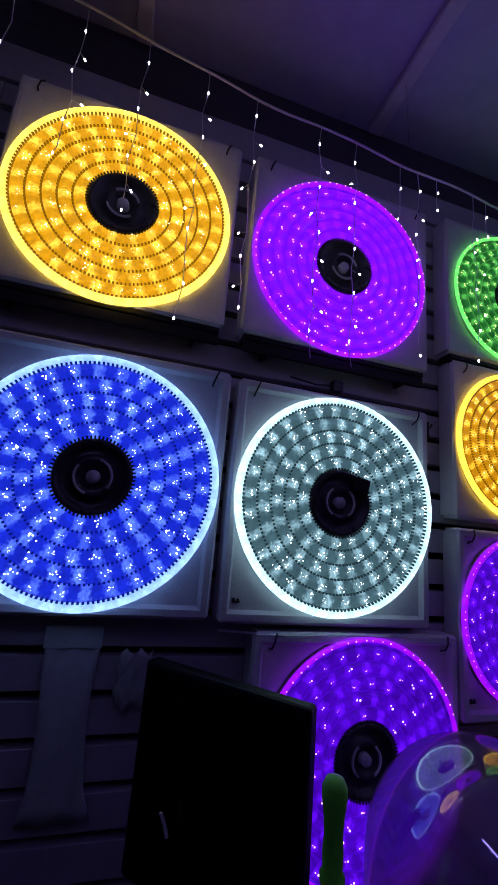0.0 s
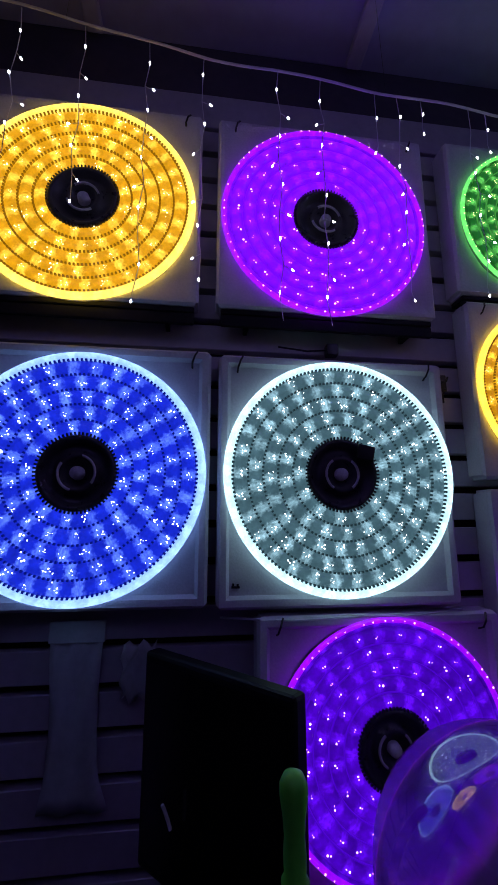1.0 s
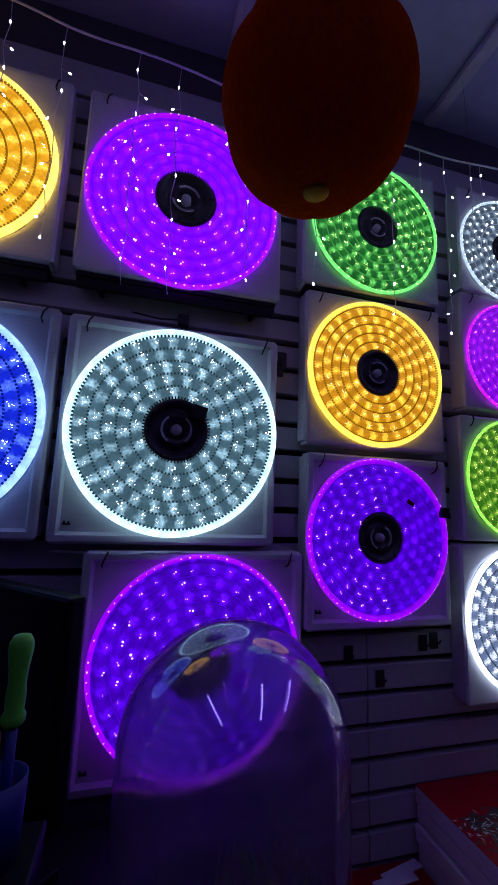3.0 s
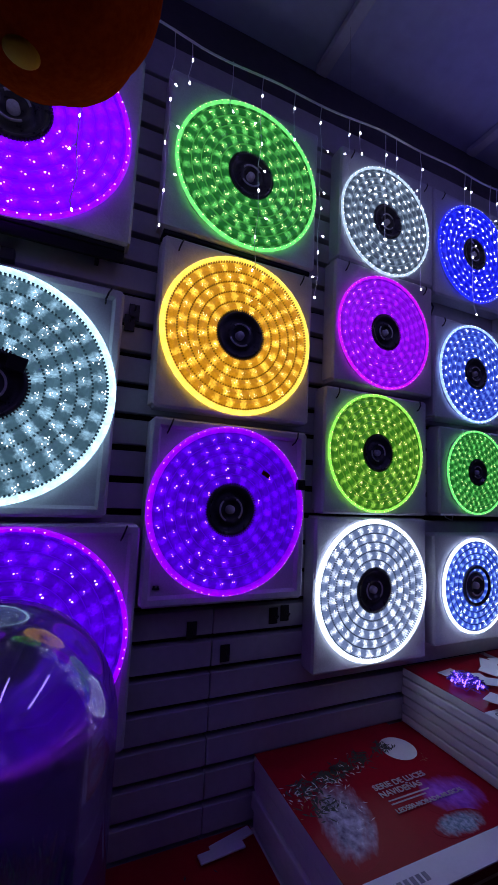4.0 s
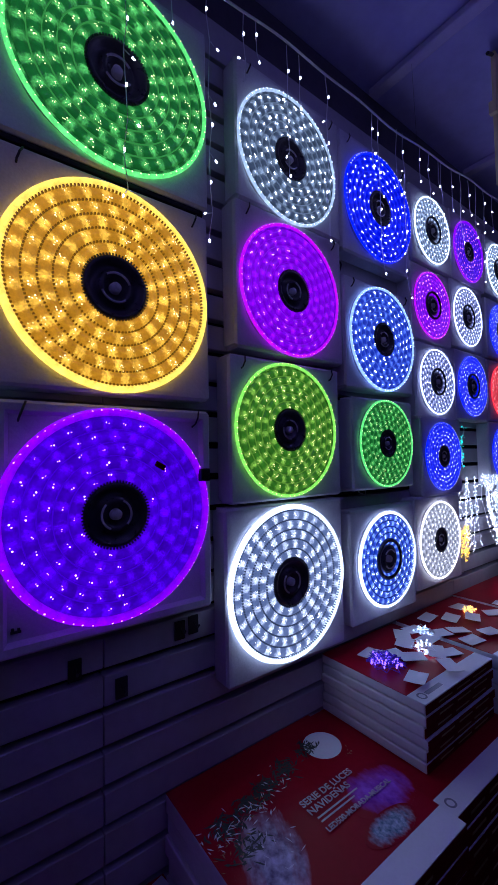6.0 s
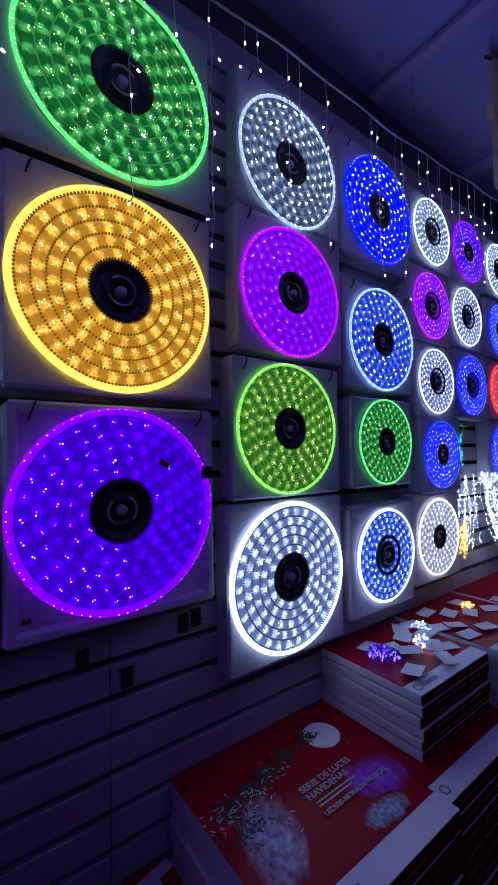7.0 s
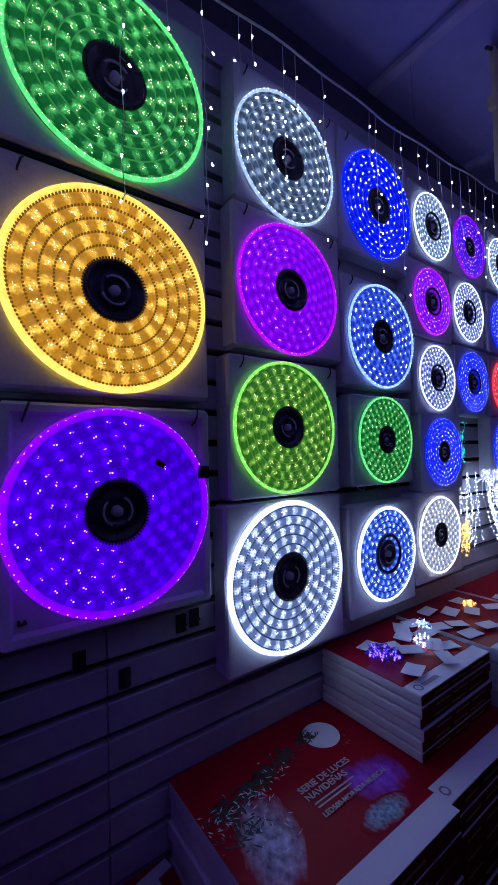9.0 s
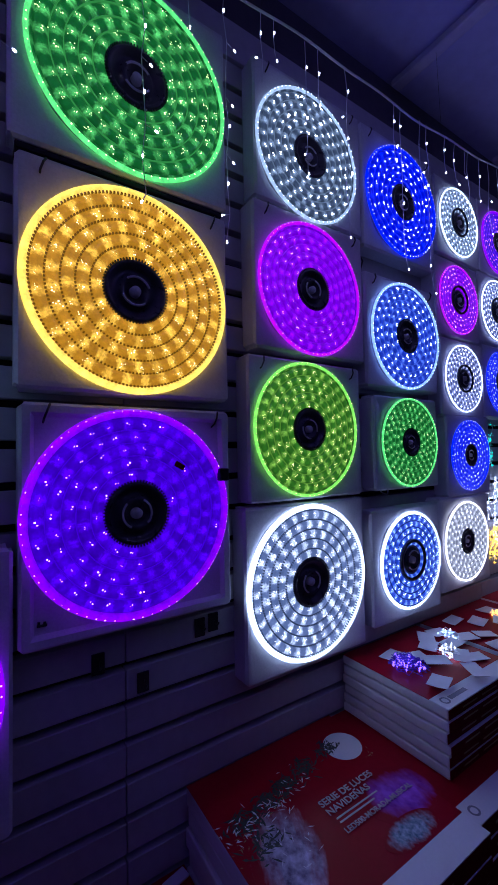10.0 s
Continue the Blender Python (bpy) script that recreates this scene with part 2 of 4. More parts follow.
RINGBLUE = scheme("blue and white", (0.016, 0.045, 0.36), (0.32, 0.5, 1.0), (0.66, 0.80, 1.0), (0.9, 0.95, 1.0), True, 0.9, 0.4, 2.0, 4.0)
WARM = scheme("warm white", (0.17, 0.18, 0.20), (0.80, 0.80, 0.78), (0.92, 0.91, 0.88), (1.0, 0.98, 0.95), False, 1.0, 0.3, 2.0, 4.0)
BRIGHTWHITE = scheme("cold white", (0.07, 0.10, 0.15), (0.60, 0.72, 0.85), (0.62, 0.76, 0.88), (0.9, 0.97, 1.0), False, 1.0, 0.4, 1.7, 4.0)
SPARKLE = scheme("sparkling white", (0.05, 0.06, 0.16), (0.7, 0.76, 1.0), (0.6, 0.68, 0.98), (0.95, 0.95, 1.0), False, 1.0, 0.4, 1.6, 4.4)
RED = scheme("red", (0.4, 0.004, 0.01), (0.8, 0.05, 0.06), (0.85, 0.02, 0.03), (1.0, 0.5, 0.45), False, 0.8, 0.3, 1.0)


# ---------------------------------------------------------------- mesh helpers
def thing(name, place, label, category, group=""):
    ob = new(name)
    ob.empty_display_size = 0.05
    ob.location = place
    return tagged(ob, label, category, group)


def mesh_of(bm, name, mat, smooth=False):
    me = bpy.data.meshes.new(name)
    bmesh.ops.recalc_face_normals(bm, faces=bm.faces)
    bm.to_mesh(me)
    bm.free()
    me.materials.append(mat)
    if smooth:
        for p in me.polygons:
            p.use_smooth = True
    return me


def part(name, bm, mat, parent=None, label="", smooth=False):
    ob = new(name, bm if isinstance(bm, bpy.types.Mesh) else mesh_of(bm, name, mat, smooth))
    ob.parent = parent
    return tagged(ob, label)


def box(x0, x1, y0, y1, z0, z1, bevel=0.0, bm=None, seg=2):
    bm = bm or bmesh.new()
    got = bmesh.ops.create_cube(bm, size=1, matrix=Matrix.Translation(((x0 + x1) / 2, (y0 + y1) / 2, (z0 + z1) / 2)) @ Matrix.Diagonal((x1 - x0, y1 - y0, z1 - z0, 1)))
    if bevel:
        edges = list({e for v in got["verts"] for e in v.link_edges})
        bmesh.ops.bevel(bm, geom=edges, offset=bevel, segments=seg, affect="EDGES", profile=0.5)
    return bm


def spin(profile, n=48, axis="z", closed=False):
    """A body of revolution from (radius, height) pairs; about z, or facing -y."""
    verts, faces, m = [], [], len(profile)
    for k in range(n):
        c, s = math.cos(2 * math.pi * k / n), math.sin(2 * math.pi * k / n)
        for r, h in profile:
            verts.append((r * c, r * s, h) if axis == "z" else (r * c, h, r * s))
    for k in range(n):
        for j in range(m if closed else m - 1):
            a, b = k * m + j, k * m + (j + 1) % m
            c, d = ((k + 1) % n) * m + (j + 1) % m, ((k + 1) % n) * m + j
            faces.append((a, b, c, d))
    me = bpy.data.meshes.new("spin")
    me.from_pydata(verts, [], faces)
    bm = bmesh.new()
    bm.from_mesh(me)
    bpy.data.meshes.remove(me)
    bmesh.ops.remove_doubles(bm, verts=bm.verts, dist=1e-5)
    return bm


def tube(points, r, n=6):
    """A round wire through the points."""
    bm = bmesh.new()
    pts = [Vector(p) for p in points]
    rings = []
    for i, p in enumerate(pts):
        d = (pts[min(i + 1, len(pts) - 1)] - pts[max(i - 1, 0)]).normalized()
        side = d.cross(Vector((0, 1, 0.13))).normalized()
        up = d.cross(side)
        rings.append([bm.verts.new(p + r * (math.cos(2 * math.pi * k / n) * side + math.sin(2 * math.pi * k / n) * up)) for k in range(n)])
    for a, b in zip(rings, rings[1:]):
        for k in range(n):
            bm.faces.new((a[k], a[(k + 1) % n], b[(k + 1) % n], b[k]))
    bm.faces.new(rings[0]), bm.faces.new(rings[-1][::-1])
    return bm


def octa(bm, c, r, stretch=(1, 1, 1)):
    bmesh.ops.create_icosphere(bm, subdivisions=1, radius=1, matrix=Matrix.Translation(c) @ Matrix.Diagonal((r * stretch[0], r * stretch[1], r * stretch[2], 1)))


def flat(points, y=None, z=None, thick=0.001):
    """A thin sheet with the outline given, lying at height z (x, y) or standing at y (x, z)."""
    bm = bmesh.new()
    vs = [bm.verts.new((p[0], p[1], z) if z is not None else (p[0], y, p[1])) for p in points]
    f = bm.faces.new(vs)
    got = bmesh.ops.extrude_face_region(bm, geom=[f])
    move = Vector((0, 0, thick)) if z is not None else Vector((0, -thick, 0))
    bmesh.ops.translate(bm, verts=[v for v in got["geom"] if isinstance(v, bmesh.types.BMVert)], vec=move)
    return bm


def writing(name, text, size, m, mat, parent, label=""):
    cu = bpy.data.curves.new(name, "FONT")
    cu.body, cu.size, cu.extrude, cu.offset = text, size, 0.0004, 0.0002
    tmp = bpy.data.objects.new(name, cu)
    scene.collection.objects.link(tmp)
    me = bpy.data.meshes.new_from_object(tmp)
    bpy.data.objects.remove(tmp)
    me.materials.clear()
    me.materials.append(mat)
    ob = new(name, me)
    ob.parent, ob.matrix_basis = parent, m
    return tagged(ob, label)


# ---------------------------------------------------------------- the setting
X0, X1, Y0, CEIL = -1.3, 4.2, -1.9, 2.68
floor = part("floor", box(X0, X1, Y0, WALL_Y + 0.1, -0.1, 0.0), M_FLOOR)
tagged(floor, "dark worn tiled shop floor", "floor", kind="structure")
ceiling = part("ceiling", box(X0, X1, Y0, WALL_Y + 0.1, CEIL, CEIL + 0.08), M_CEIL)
tagged(ceiling, "sheet ceiling with the blue of the lights in its colour", "ceiling", kind="structure")
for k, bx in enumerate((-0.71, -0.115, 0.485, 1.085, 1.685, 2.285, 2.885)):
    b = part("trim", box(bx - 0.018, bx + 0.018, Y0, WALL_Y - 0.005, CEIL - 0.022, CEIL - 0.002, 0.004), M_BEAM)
    tagged(b, "batten across the ceiling sheets, violet light put into its colour", "ceiling batten", kind="structure")
wall_north = part("wall_north", box(X0, X1, WALL_Y + 0.026, WALL_Y + 0.1, 0.0, CEIL), M_GROOVE)
tagged(wall_north, "grey slatwall panels with dark grooves", "wall", kind="structure")
for nm, dims in (("wall_west", (X0 - 0.1, X0, Y0, WALL_Y + 0.1)), ("wall_east", (X1, X1 + 0.1, Y0, WALL_Y + 0.1)), ("wall_south", (X0, X1, Y0 - 0.1, Y0))):
    w = part(nm, box(*dims, 0.0, CEIL), M_PLAIN)
    tagged(w, "plain dark painted shop wall", "wall", kind="structure")
fascia = part("trim", box(X0, X1, WALL_Y - 0.002, WALL_Y + 0.0255, 2.447, 2.535, 0.002), M_SLAT, wall_north)

part("trim", box(X0, X1, WALL_Y + 0.006, WALL_Y + 0.0135, 2.537, CEIL - 0.002), M_PLAIN, wall_north)

# tube lamps hung behind the walk, the first two seen as bright bars in the dome
# the third, at x 1.78, is an added lamp to brighten the cartons
for tx, ty in ((-0.33, -0.55), (0.92, -0.55), (1.78, -0.22)):
    lamp = thing("tube_lamp", (tx, ty, 2.5), "out-of-view white fluorescent tube lamp under the ceiling", "lamp", "tube lamps")
    part("tube", spin([(0.0, -0.5), (0.013, -0.5), (0.013, 0.5), (0.0, 0.5)], 16, "y"), M_TUBE, lamp, "lit white tube")
    part("housing", box(-0.025, 0.025, -0.52, 0.52, 0.03, 0.06, 0.004), M_WHITE, lamp)
    for ry in (-0.35, 0.35):
        part("rod", tube([(0, ry, 0.06), (0, ry, CEIL - 2.5)], 0.004), M_HOOK, lamp)

# ---------------------------------------------------------------- rope light displays
def turn_mesh(r0, r1, depth, n=72, name="turn"):
    prof = [(r0 + (r1 - r0) * s, -depth * math.sin(math.pi * min(max(s, 0.0), 1.0)) ** 0.6 if 0 < s < 1 else 0.0) for s in (0, 0.08, 0.25, 0.5, 0.75, 0.92, 1)]
    return mesh_of(spin(prof, n, "y"), name, M_LED, True)


def teeth_mesh(r, n, dr, share, depth):
    verts, faces = [], []
    for k in range(n):
        a = 2 * math.pi * k / n
        h = math.pi / n * share * 2
        base = len(verts)
        for y in (0.0, -depth):
            for aa, rr in ((a - h / 2, r - dr), (a + h / 2, r - dr), (a + h / 2, r + dr), (a - h / 2, r + dr)):
                verts.append((rr * math.cos(aa), y, rr * math.sin(aa)))
        q = [base + i for i in range(8)]
        faces += [(q[4], q[5], q[6], q[7]), (q[0], q[1], q[5], q[4]), (q[1], q[2], q[6], q[5]), (q[2], q[3], q[7], q[6]), (q[3], q[0], q[4], q[7])]
    me = bpy.data.meshes.new("teeth")
    me.from_pydata(verts, [], faces)
    me.materials.append(M_TOOTH)
    return me


def clone(me, mat):
    c = me.copy()
    c.materials.clear()
    c.materials.append(mat)
    return c


def cluster(seed, dots, size, reach):
    rnd = random.Random(seed)
    bm = bmesh.new()
    for k in range(dots):
        off = (rnd.uniform(-reach, reach), rnd.uniform(-0.004, 0.004), rnd.uniform(-reach, reach) * 0.7) if dots > 2 else ((k - 0.5) * reach * 1.5, 0, rnd.uniform(-0.006, 0.006))
        octa(bm, off, size * rnd.uniform(0.7, 1.15), (rnd.uniform(0.7, 1.3), 0.5, rnd.uniform(0.7, 1.3)))
    return mesh_of(bm, "led_cluster", M_LED)


TURN_MESH = [turn_mesh(R_IN + PITCH * i, R_IN + PITCH * (i + 1), 0.03) for i in range(TURNS)]
RIM_MESH = turn_mesh(R_OUT, 1.0, 0.05, 96)
THIN_RIM = turn_mesh(0.955, 1.0, 0.04, 96)
LAST_TURN = turn_mesh(R_OUT, 0.955, 0.02, 72)
BACK_MESH = mesh_of(spin([(0.26, 0.045), (0.26, 0.006), (0.97, 0.006), (0.99, 0.045)], 72, "y"), "spool", M_SPOOL)
TEETH = [teeth_mesh(R_IN + PITCH * i, round(185 * (R_IN + PITCH * i)), 0.0090, 0.46, 0.0285) for i in range(1, TURNS)] + [teeth_mesh(R_OUT + 0.004, 165, 0.014, 0.5, 0.03)]
SEAM = [mesh_of(spin([(R_IN + PITCH * i - 0.006, 0.0), (R_IN + PITCH * i - 0.004, -0.02), (R_IN + PITCH * i + 0.004, -0.02), (R_IN + PITCH * i + 0.006, 0.0)], 72, "y"), "seam", M_TOOTH) for i in range(1, TURNS)]
SPARK = [cluster(s, 5, 0.0066, 0.038) for s in (1, 2, 3, 6)]
CHUNK = [cluster(s, 2, 0.0150, 0.02) for s in (7, 8)]
PAIR = [cluster(s, 2, 0.0070, 0.017) for s in (4, 5)]
rims = bmesh.new()
for k in range(70):
    a = 2 * math.pi * k / 70 + random.uniform(-0.012, 0.012)
    if random.random() < 0.85:
        octa(rims, (0.978 * math.cos(a), -0.04, 0.978 * math.sin(a)), 0.0085 * random.uniform(0.7, 1.2), (1.0, 0.6, 1.0))
RIMDOTS = mesh_of(rims, "diode_ring", M_LED)
HUB_MESH = mesh_of(spin([(0.0, 0.03), (0.10, 0.03), (0.11, -0.02), (0.16, -0.02), (0.17, 0.03), (0.245, 0.03), (0.262, -0.035), (0.295, -0.035), (0.30, 0.0)], 48, "y"), "hub", M_HUB, True)
SERRATION = teeth_mesh(0.308, 64, 0.012, 0.45, 0.034)
SERRATION.materials.clear()
SERRATION.materials.append(M_HUB)
PIN_MESH = mesh_of(spin([(0.0, -0.03), (0.05, -0.028), (0.056, 0.03)], 24, "y"), "pin", M_HUBARC, True)


def arc_mesh(a0, a1):
    bm = bmesh.new()
    cols = []
    for k in range(13):
        a = radians(a0 + (a1 - a0) * k / 12)
        cols.append([bm.verts.new((r * math.cos(a), y, r * math.sin(a))) for r, y in ((0.128, -0.018), (0.131, -0.032), (0.147, -0.032), (0.15, -0.018))])
    for a, b in zip(cols, cols[1:]):
        for j in range(3):
            bm.faces.new((a[j], a[j + 1], b[j + 1], b[j]))
    return mesh_of(bm, "arc", M_HUBARC, True)


ARCS = [arc_mesh(35, 145), arc_mesh(215, 325)]


def tray_mesh(x0, x1, z0, z1, depth, framed):
    """A foam tray: outer walls, a raised rim, a sunk panel with creased corners."""
    bm = bmesh.new()
    rim, sink, s = (0.016, 0.009, 0.006) if framed else (0.012, 0.0015, 0.012)
    rings = []
    for inset, y in ((0.0, 0.0), (0.0, -depth + 0.005), (0.005, -depth), (rim, -depth), (rim + s, -depth + sink), (rim + 0.075, -depth + sink + 0.004)):
        rings.append([bm.verts.new((x, y, z)) for x, z in ((x0 + inset, z0 + inset), (x1 - inset, z0 + inset), (x1 - inset, z1 - inset), (x0 + inset, z1 - inset))])
    for a, b in zip(rings, rings[1:]):
        for k in range(4):
            bm.faces.new((a[k], a[(k + 1) % 4], b[(k + 1) % 4], b[k]))
    bm.faces.new(rings[-1]), bm.faces.new(rings[0][::-1])
    bmesh.ops.bevel(bm, geom=[e for e in bm.edges if abs(e.verts[0].co.x - e.verts[1].co.x) < 1e-6 and abs(e.verts[0].co.z - e.verts[1].co.z) < 1e-6], offset=0.008, segments=3, affect="EDGES")
    return bm


def display(dx, dz, r, tray, sch, near=True, hub_turn=0, hooks=True, ink=True, label="", dots="pair", blank=None, framed=False, clip=None, hub_tab=None, thin=False):
    """One coil of rope light on its foam tray, at disc centre dx, dz; tray = x0, x1, z0, z1."""
    top = thing("rope_light_display", (dx, WALL_Y - 0.001, dz), label or f"{sch['name']} rope light coil on white foam tray", "rope light", "rope light coils on the wall")
    depth = 0.045
    x0, x1, z0, z1 = tray[0] - dx, tray[1] - dx, tray[2] - dz, tray[3] - dz
    foam = part("foam_tray", tray_mesh(x0, x1, z0, z1, depth, framed), M_FOAM, top, "white foam tray")
    if hooks:
        for hx in (x0 + 0.035, x1 - 0.035):
            part("wire_hook", tube([(hx, -depth + 0.012, z1 - 0.032), (hx, -depth - 0.004, z1 - 0.026), (hx + 0.004, -depth - 0.007, z1 - 0.014), (hx + 0.009, -depth, z1 - 0.002)], 0.0018), M_HOOK, foam, "bent black wire hook")
    if ink:
        bm = box(x0 + 0.026, x0 + 0.040, -depth + 0.006, -depth + 0.0088, z0 + 0.034, z0 + 0.0375)
        box(x0 + 0.027, x0 + 0.0305, -depth + 0.006, -depth + 0.0088, z0 + 0.0375, z0 + 0.042, 0, bm)
        box(x0 + 0.035, x0 + 0.0385, -depth + 0.006, -depth + 0.0088, z0 + 0.0375, z0 + 0.041, 0, bm)
        part("marker_note", bm, M_INK, foam, "black marker scribble")
    face, wide = -depth - 0.004, r < 0.112 or sch["name"] == "blue and white"
    def piece(name, me, parent, label=""):
        ob = part(name, me, None, parent, label)
        if parent is top:
            ob.location, ob.scale = (0, face, 0), (r, r, r)
        return ob
    piece("spool", BACK_MESH, top, "cloudy clear plastic spool")
    for i, me in enumerate(TURN_MESH):
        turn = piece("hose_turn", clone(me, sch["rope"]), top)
        ri = R_IN + PITCH * (i + 0.5)
        if wide and i == 0:
            continue
        n = round(ri * 2 * math.pi / STEP)
        metas = [clone(m, sch["led"]) for m in {"spark": SPARK, "chunk": CHUNK, "pair": PAIR}[dots]]
        bm = None if near else bmesh.new()
        for k in range(n):
            a = 2 * math.pi * (k + 0.5 + 0.37 * i) / n
            deg = (math.degrees(a) + 180) % 360 - 180
            if random.random() < 0.11 or (blank and blank[0] < deg < blank[1] and random.random() < 0.9):
                continue
            a += random.uniform(-0.03, 0.03) / ri
            rj = ri + random.uniform(-0.022, 0.022)
            m = Matrix.Translation((rj * math.cos(a), -0.031, rj * math.sin(a))) @ Matrix.Rotation(-a - math.pi / 2 + random.uniform(-0.7, 0.7), 4, "Y") @ Matrix.Scale(random.uniform(0.55, 1.3), 4)
            me2 = metas[(k * 7 + i) % len(metas)]
            if near:
                led = part("led", me2, None, turn)
                led.matrix_basis = m
            else:
                tmp = me2.copy()
                tmp.transform(m)
                bm.from_mesh(tmp)
                bpy.data.meshes.remove(tmp)
        if not near:
            tagged(part("diode_field", bm, sch["led"], turn), kind="stuff")
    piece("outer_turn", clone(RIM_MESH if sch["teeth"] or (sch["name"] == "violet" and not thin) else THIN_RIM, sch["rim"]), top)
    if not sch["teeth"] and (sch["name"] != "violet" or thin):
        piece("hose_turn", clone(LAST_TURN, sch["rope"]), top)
    if not sch["teeth"]:
        tagged(part("diode_ring", clone(RIMDOTS, sch["led"]), None, [c for c in top.children if c.name.startswith("outer_turn")][0]), kind="stuff")
    for me in ([clone(m, sch["tooth"]) for m in TEETH] if sch["teeth"] else [clone(m, sch["seam"]) for m in SEAM]):
        piece("rib_ring" if sch["teeth"] else "hose_seam", me, top)
    hub = piece("hub", HUB_MESH, top, "dark hollow spool hub")
    if wide:
        hub.scale, hub.location = (1.4 * r, 1.2 * r, 1.4 * r), (0, face - 0.02 * r, 0)
    hub.rotation_euler = (0, radians(hub_turn), 0)
    if not wide:
        piece("hub_teeth", SERRATION, top, "dark toothed collar of the hub")
    part("pin", PIN_MESH, None, hub)
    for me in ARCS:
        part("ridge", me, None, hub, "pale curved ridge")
    if hub_tab is not None:
        a = radians(hub_tab)
        tab = part("tab", box(-0.016, 0.016, -0.008, 0.0, -0.014, 0.014, 0.002), M_HOOK, top, "black plastic tab")
        tab.location, tab.rotation_euler = (0.27 * r * math.cos(a), face - 0.03 * r, 0.27 * r * math.sin(a)), (0, radians(12), 0)
    if clip is not None:
        a = radians(clip)
        tab = part("clip", box(-0.010, 0.010, -0.009, 0.004, -0.012, 0.012, 0.002), M_HOOK, top, "small black clip")
        tab.location = (0.985 * r * math.cos(a), face - 0.04 * r, 0.985 * r * math.sin(a))
        tag_ = part("inner_tag", box(-0.010, 0.010, -0.0015, 0.0, -0.005, 0.005, 0.001), M_DKRED, top, "small dark red tag")
        tag_.location, tag_.rotation_euler = (0.62 * r * math.cos(a + 0.45), face - 0.034 * r, 0.62 * r * math.sin(a + 0.45)), (0, 0.5, 0)
    return top


def ledge(x0, x1, z):
    """A dark support added under an upper tray, standing for its unlit underside."""
    ob = thing("tray_shade_ledge", ((x0 + x1) / 2, WALL_Y - 0.001, z), "dark ledge added for the unlit underside of a foam tray", "ledge", "ledges under the trays")
    w = (x1 - x0) / 2
    part("shelf", box(-w, w, -0.040, 0.0, -0.012, -0.001, 0.002), M_BLACK, ob)
    part("apron", box(-w, w, -0.038, -0.030, -0.036, -0.0125, 0.002), M_BLACK, ob)
    for bx in (-w + 0.05, w - 0.05):
        part("bracket", box(bx - 0.004, bx + 0.004, -0.0295, 0.0, -0.036, -0.0125), M_BLACK, ob)


def square(cx, cz, s):
    return (cx - s / 2, cx + s / 2, cz - s / 2, cz + s / 2)


display(-0.094, 2.195, 0.214, (-0.318, 0.130, 1.989, 2.424), GOLD, dots="spark", hub_turn=20)
display(-0.065, 1.665, 0.216, (-0.297, 0.157, 1.443, 1.897), BLUEWHITE, framed=True, dots="spark", hub_turn=70)
display(0.386, 2.196, 0.215, (0.164, 0.616, 1.990, 2.424), BRIGHTVIOLET, hub_turn=20, blank=(-5, 125))
display(0.397, 1.669, 0.216, (0.172, 0.614, 1.439, 1.893), TEALWHITE, framed=True, dots="spark", hub_turn=90, hub_tab=42)
display(0.467, 1.219, 0.204, (0.241, 0.681, 1.010, 1.427), VIOLET, framed=True, hub_turn=90, blank=(-75, 25), thin=True)
display(0.873, 2.240, 0.181, (0.672, 1.060, 2.056, 2.434), GREEN, hooks=False, dots="spark")
display(0.867, 1.849, 0.182, (0.682, 1.057, 1.666, 2.040), AMBER, dots="spark", hub_turn=15)
display(0.866, 1.461, 0.180, (0.687, 1.056, 1.265, 1.646), VIOLET, framed=True, hub_turn=80, blank=(-80, 70), clip=20)
ledge(-0.31, 0.122, 1.989)
ledge(0.174, 0.606, 1.990)
ledge(0.682, 1.050, 2.056)
display(1.288, 2.261, 0.156, (1.132, 1.470, 2.118, 2.440), GREYWHITE, dots="chunk")
display(1.287, 1.942, 0.156, (1.122, 1.466, 1.788, 2.115), MAGENTA, hub_turn=70, blank=(-50, 100))
display(1.266, 1.615, 0.154, (1.102, 1.444, 1.456, 1.772), LIME, hub_turn=50, dots="spark")
display(1.260, 1.273, 0.173, (1.087, 1.443, 1.089, 1.449), WHITE, dots="spark", hub_turn=80, ink=False, hooks=False)
display(1.639, 2.268, 0.156, (1.473, 1.796, 2.104, 2.440), BLUE, near=False, ink=False, dots="chunk")
display(1.638, 1.884, 0.150, (1.472, 1.789, 1.733, 2.038), SKY, near=False, ink=False, dots="chunk")
display(1.641, 1.587, 0.124, (1.492, 1.776, 1.459, 1.712), GREEN, near=False, ink=False, hooks=False, dots="spark")
display(1.628, 1.265, 0.132, (1.470, 1.768, 1.112, 1.409), RINGBLUE, near=False, ink=False, dots="spark", hooks=False)
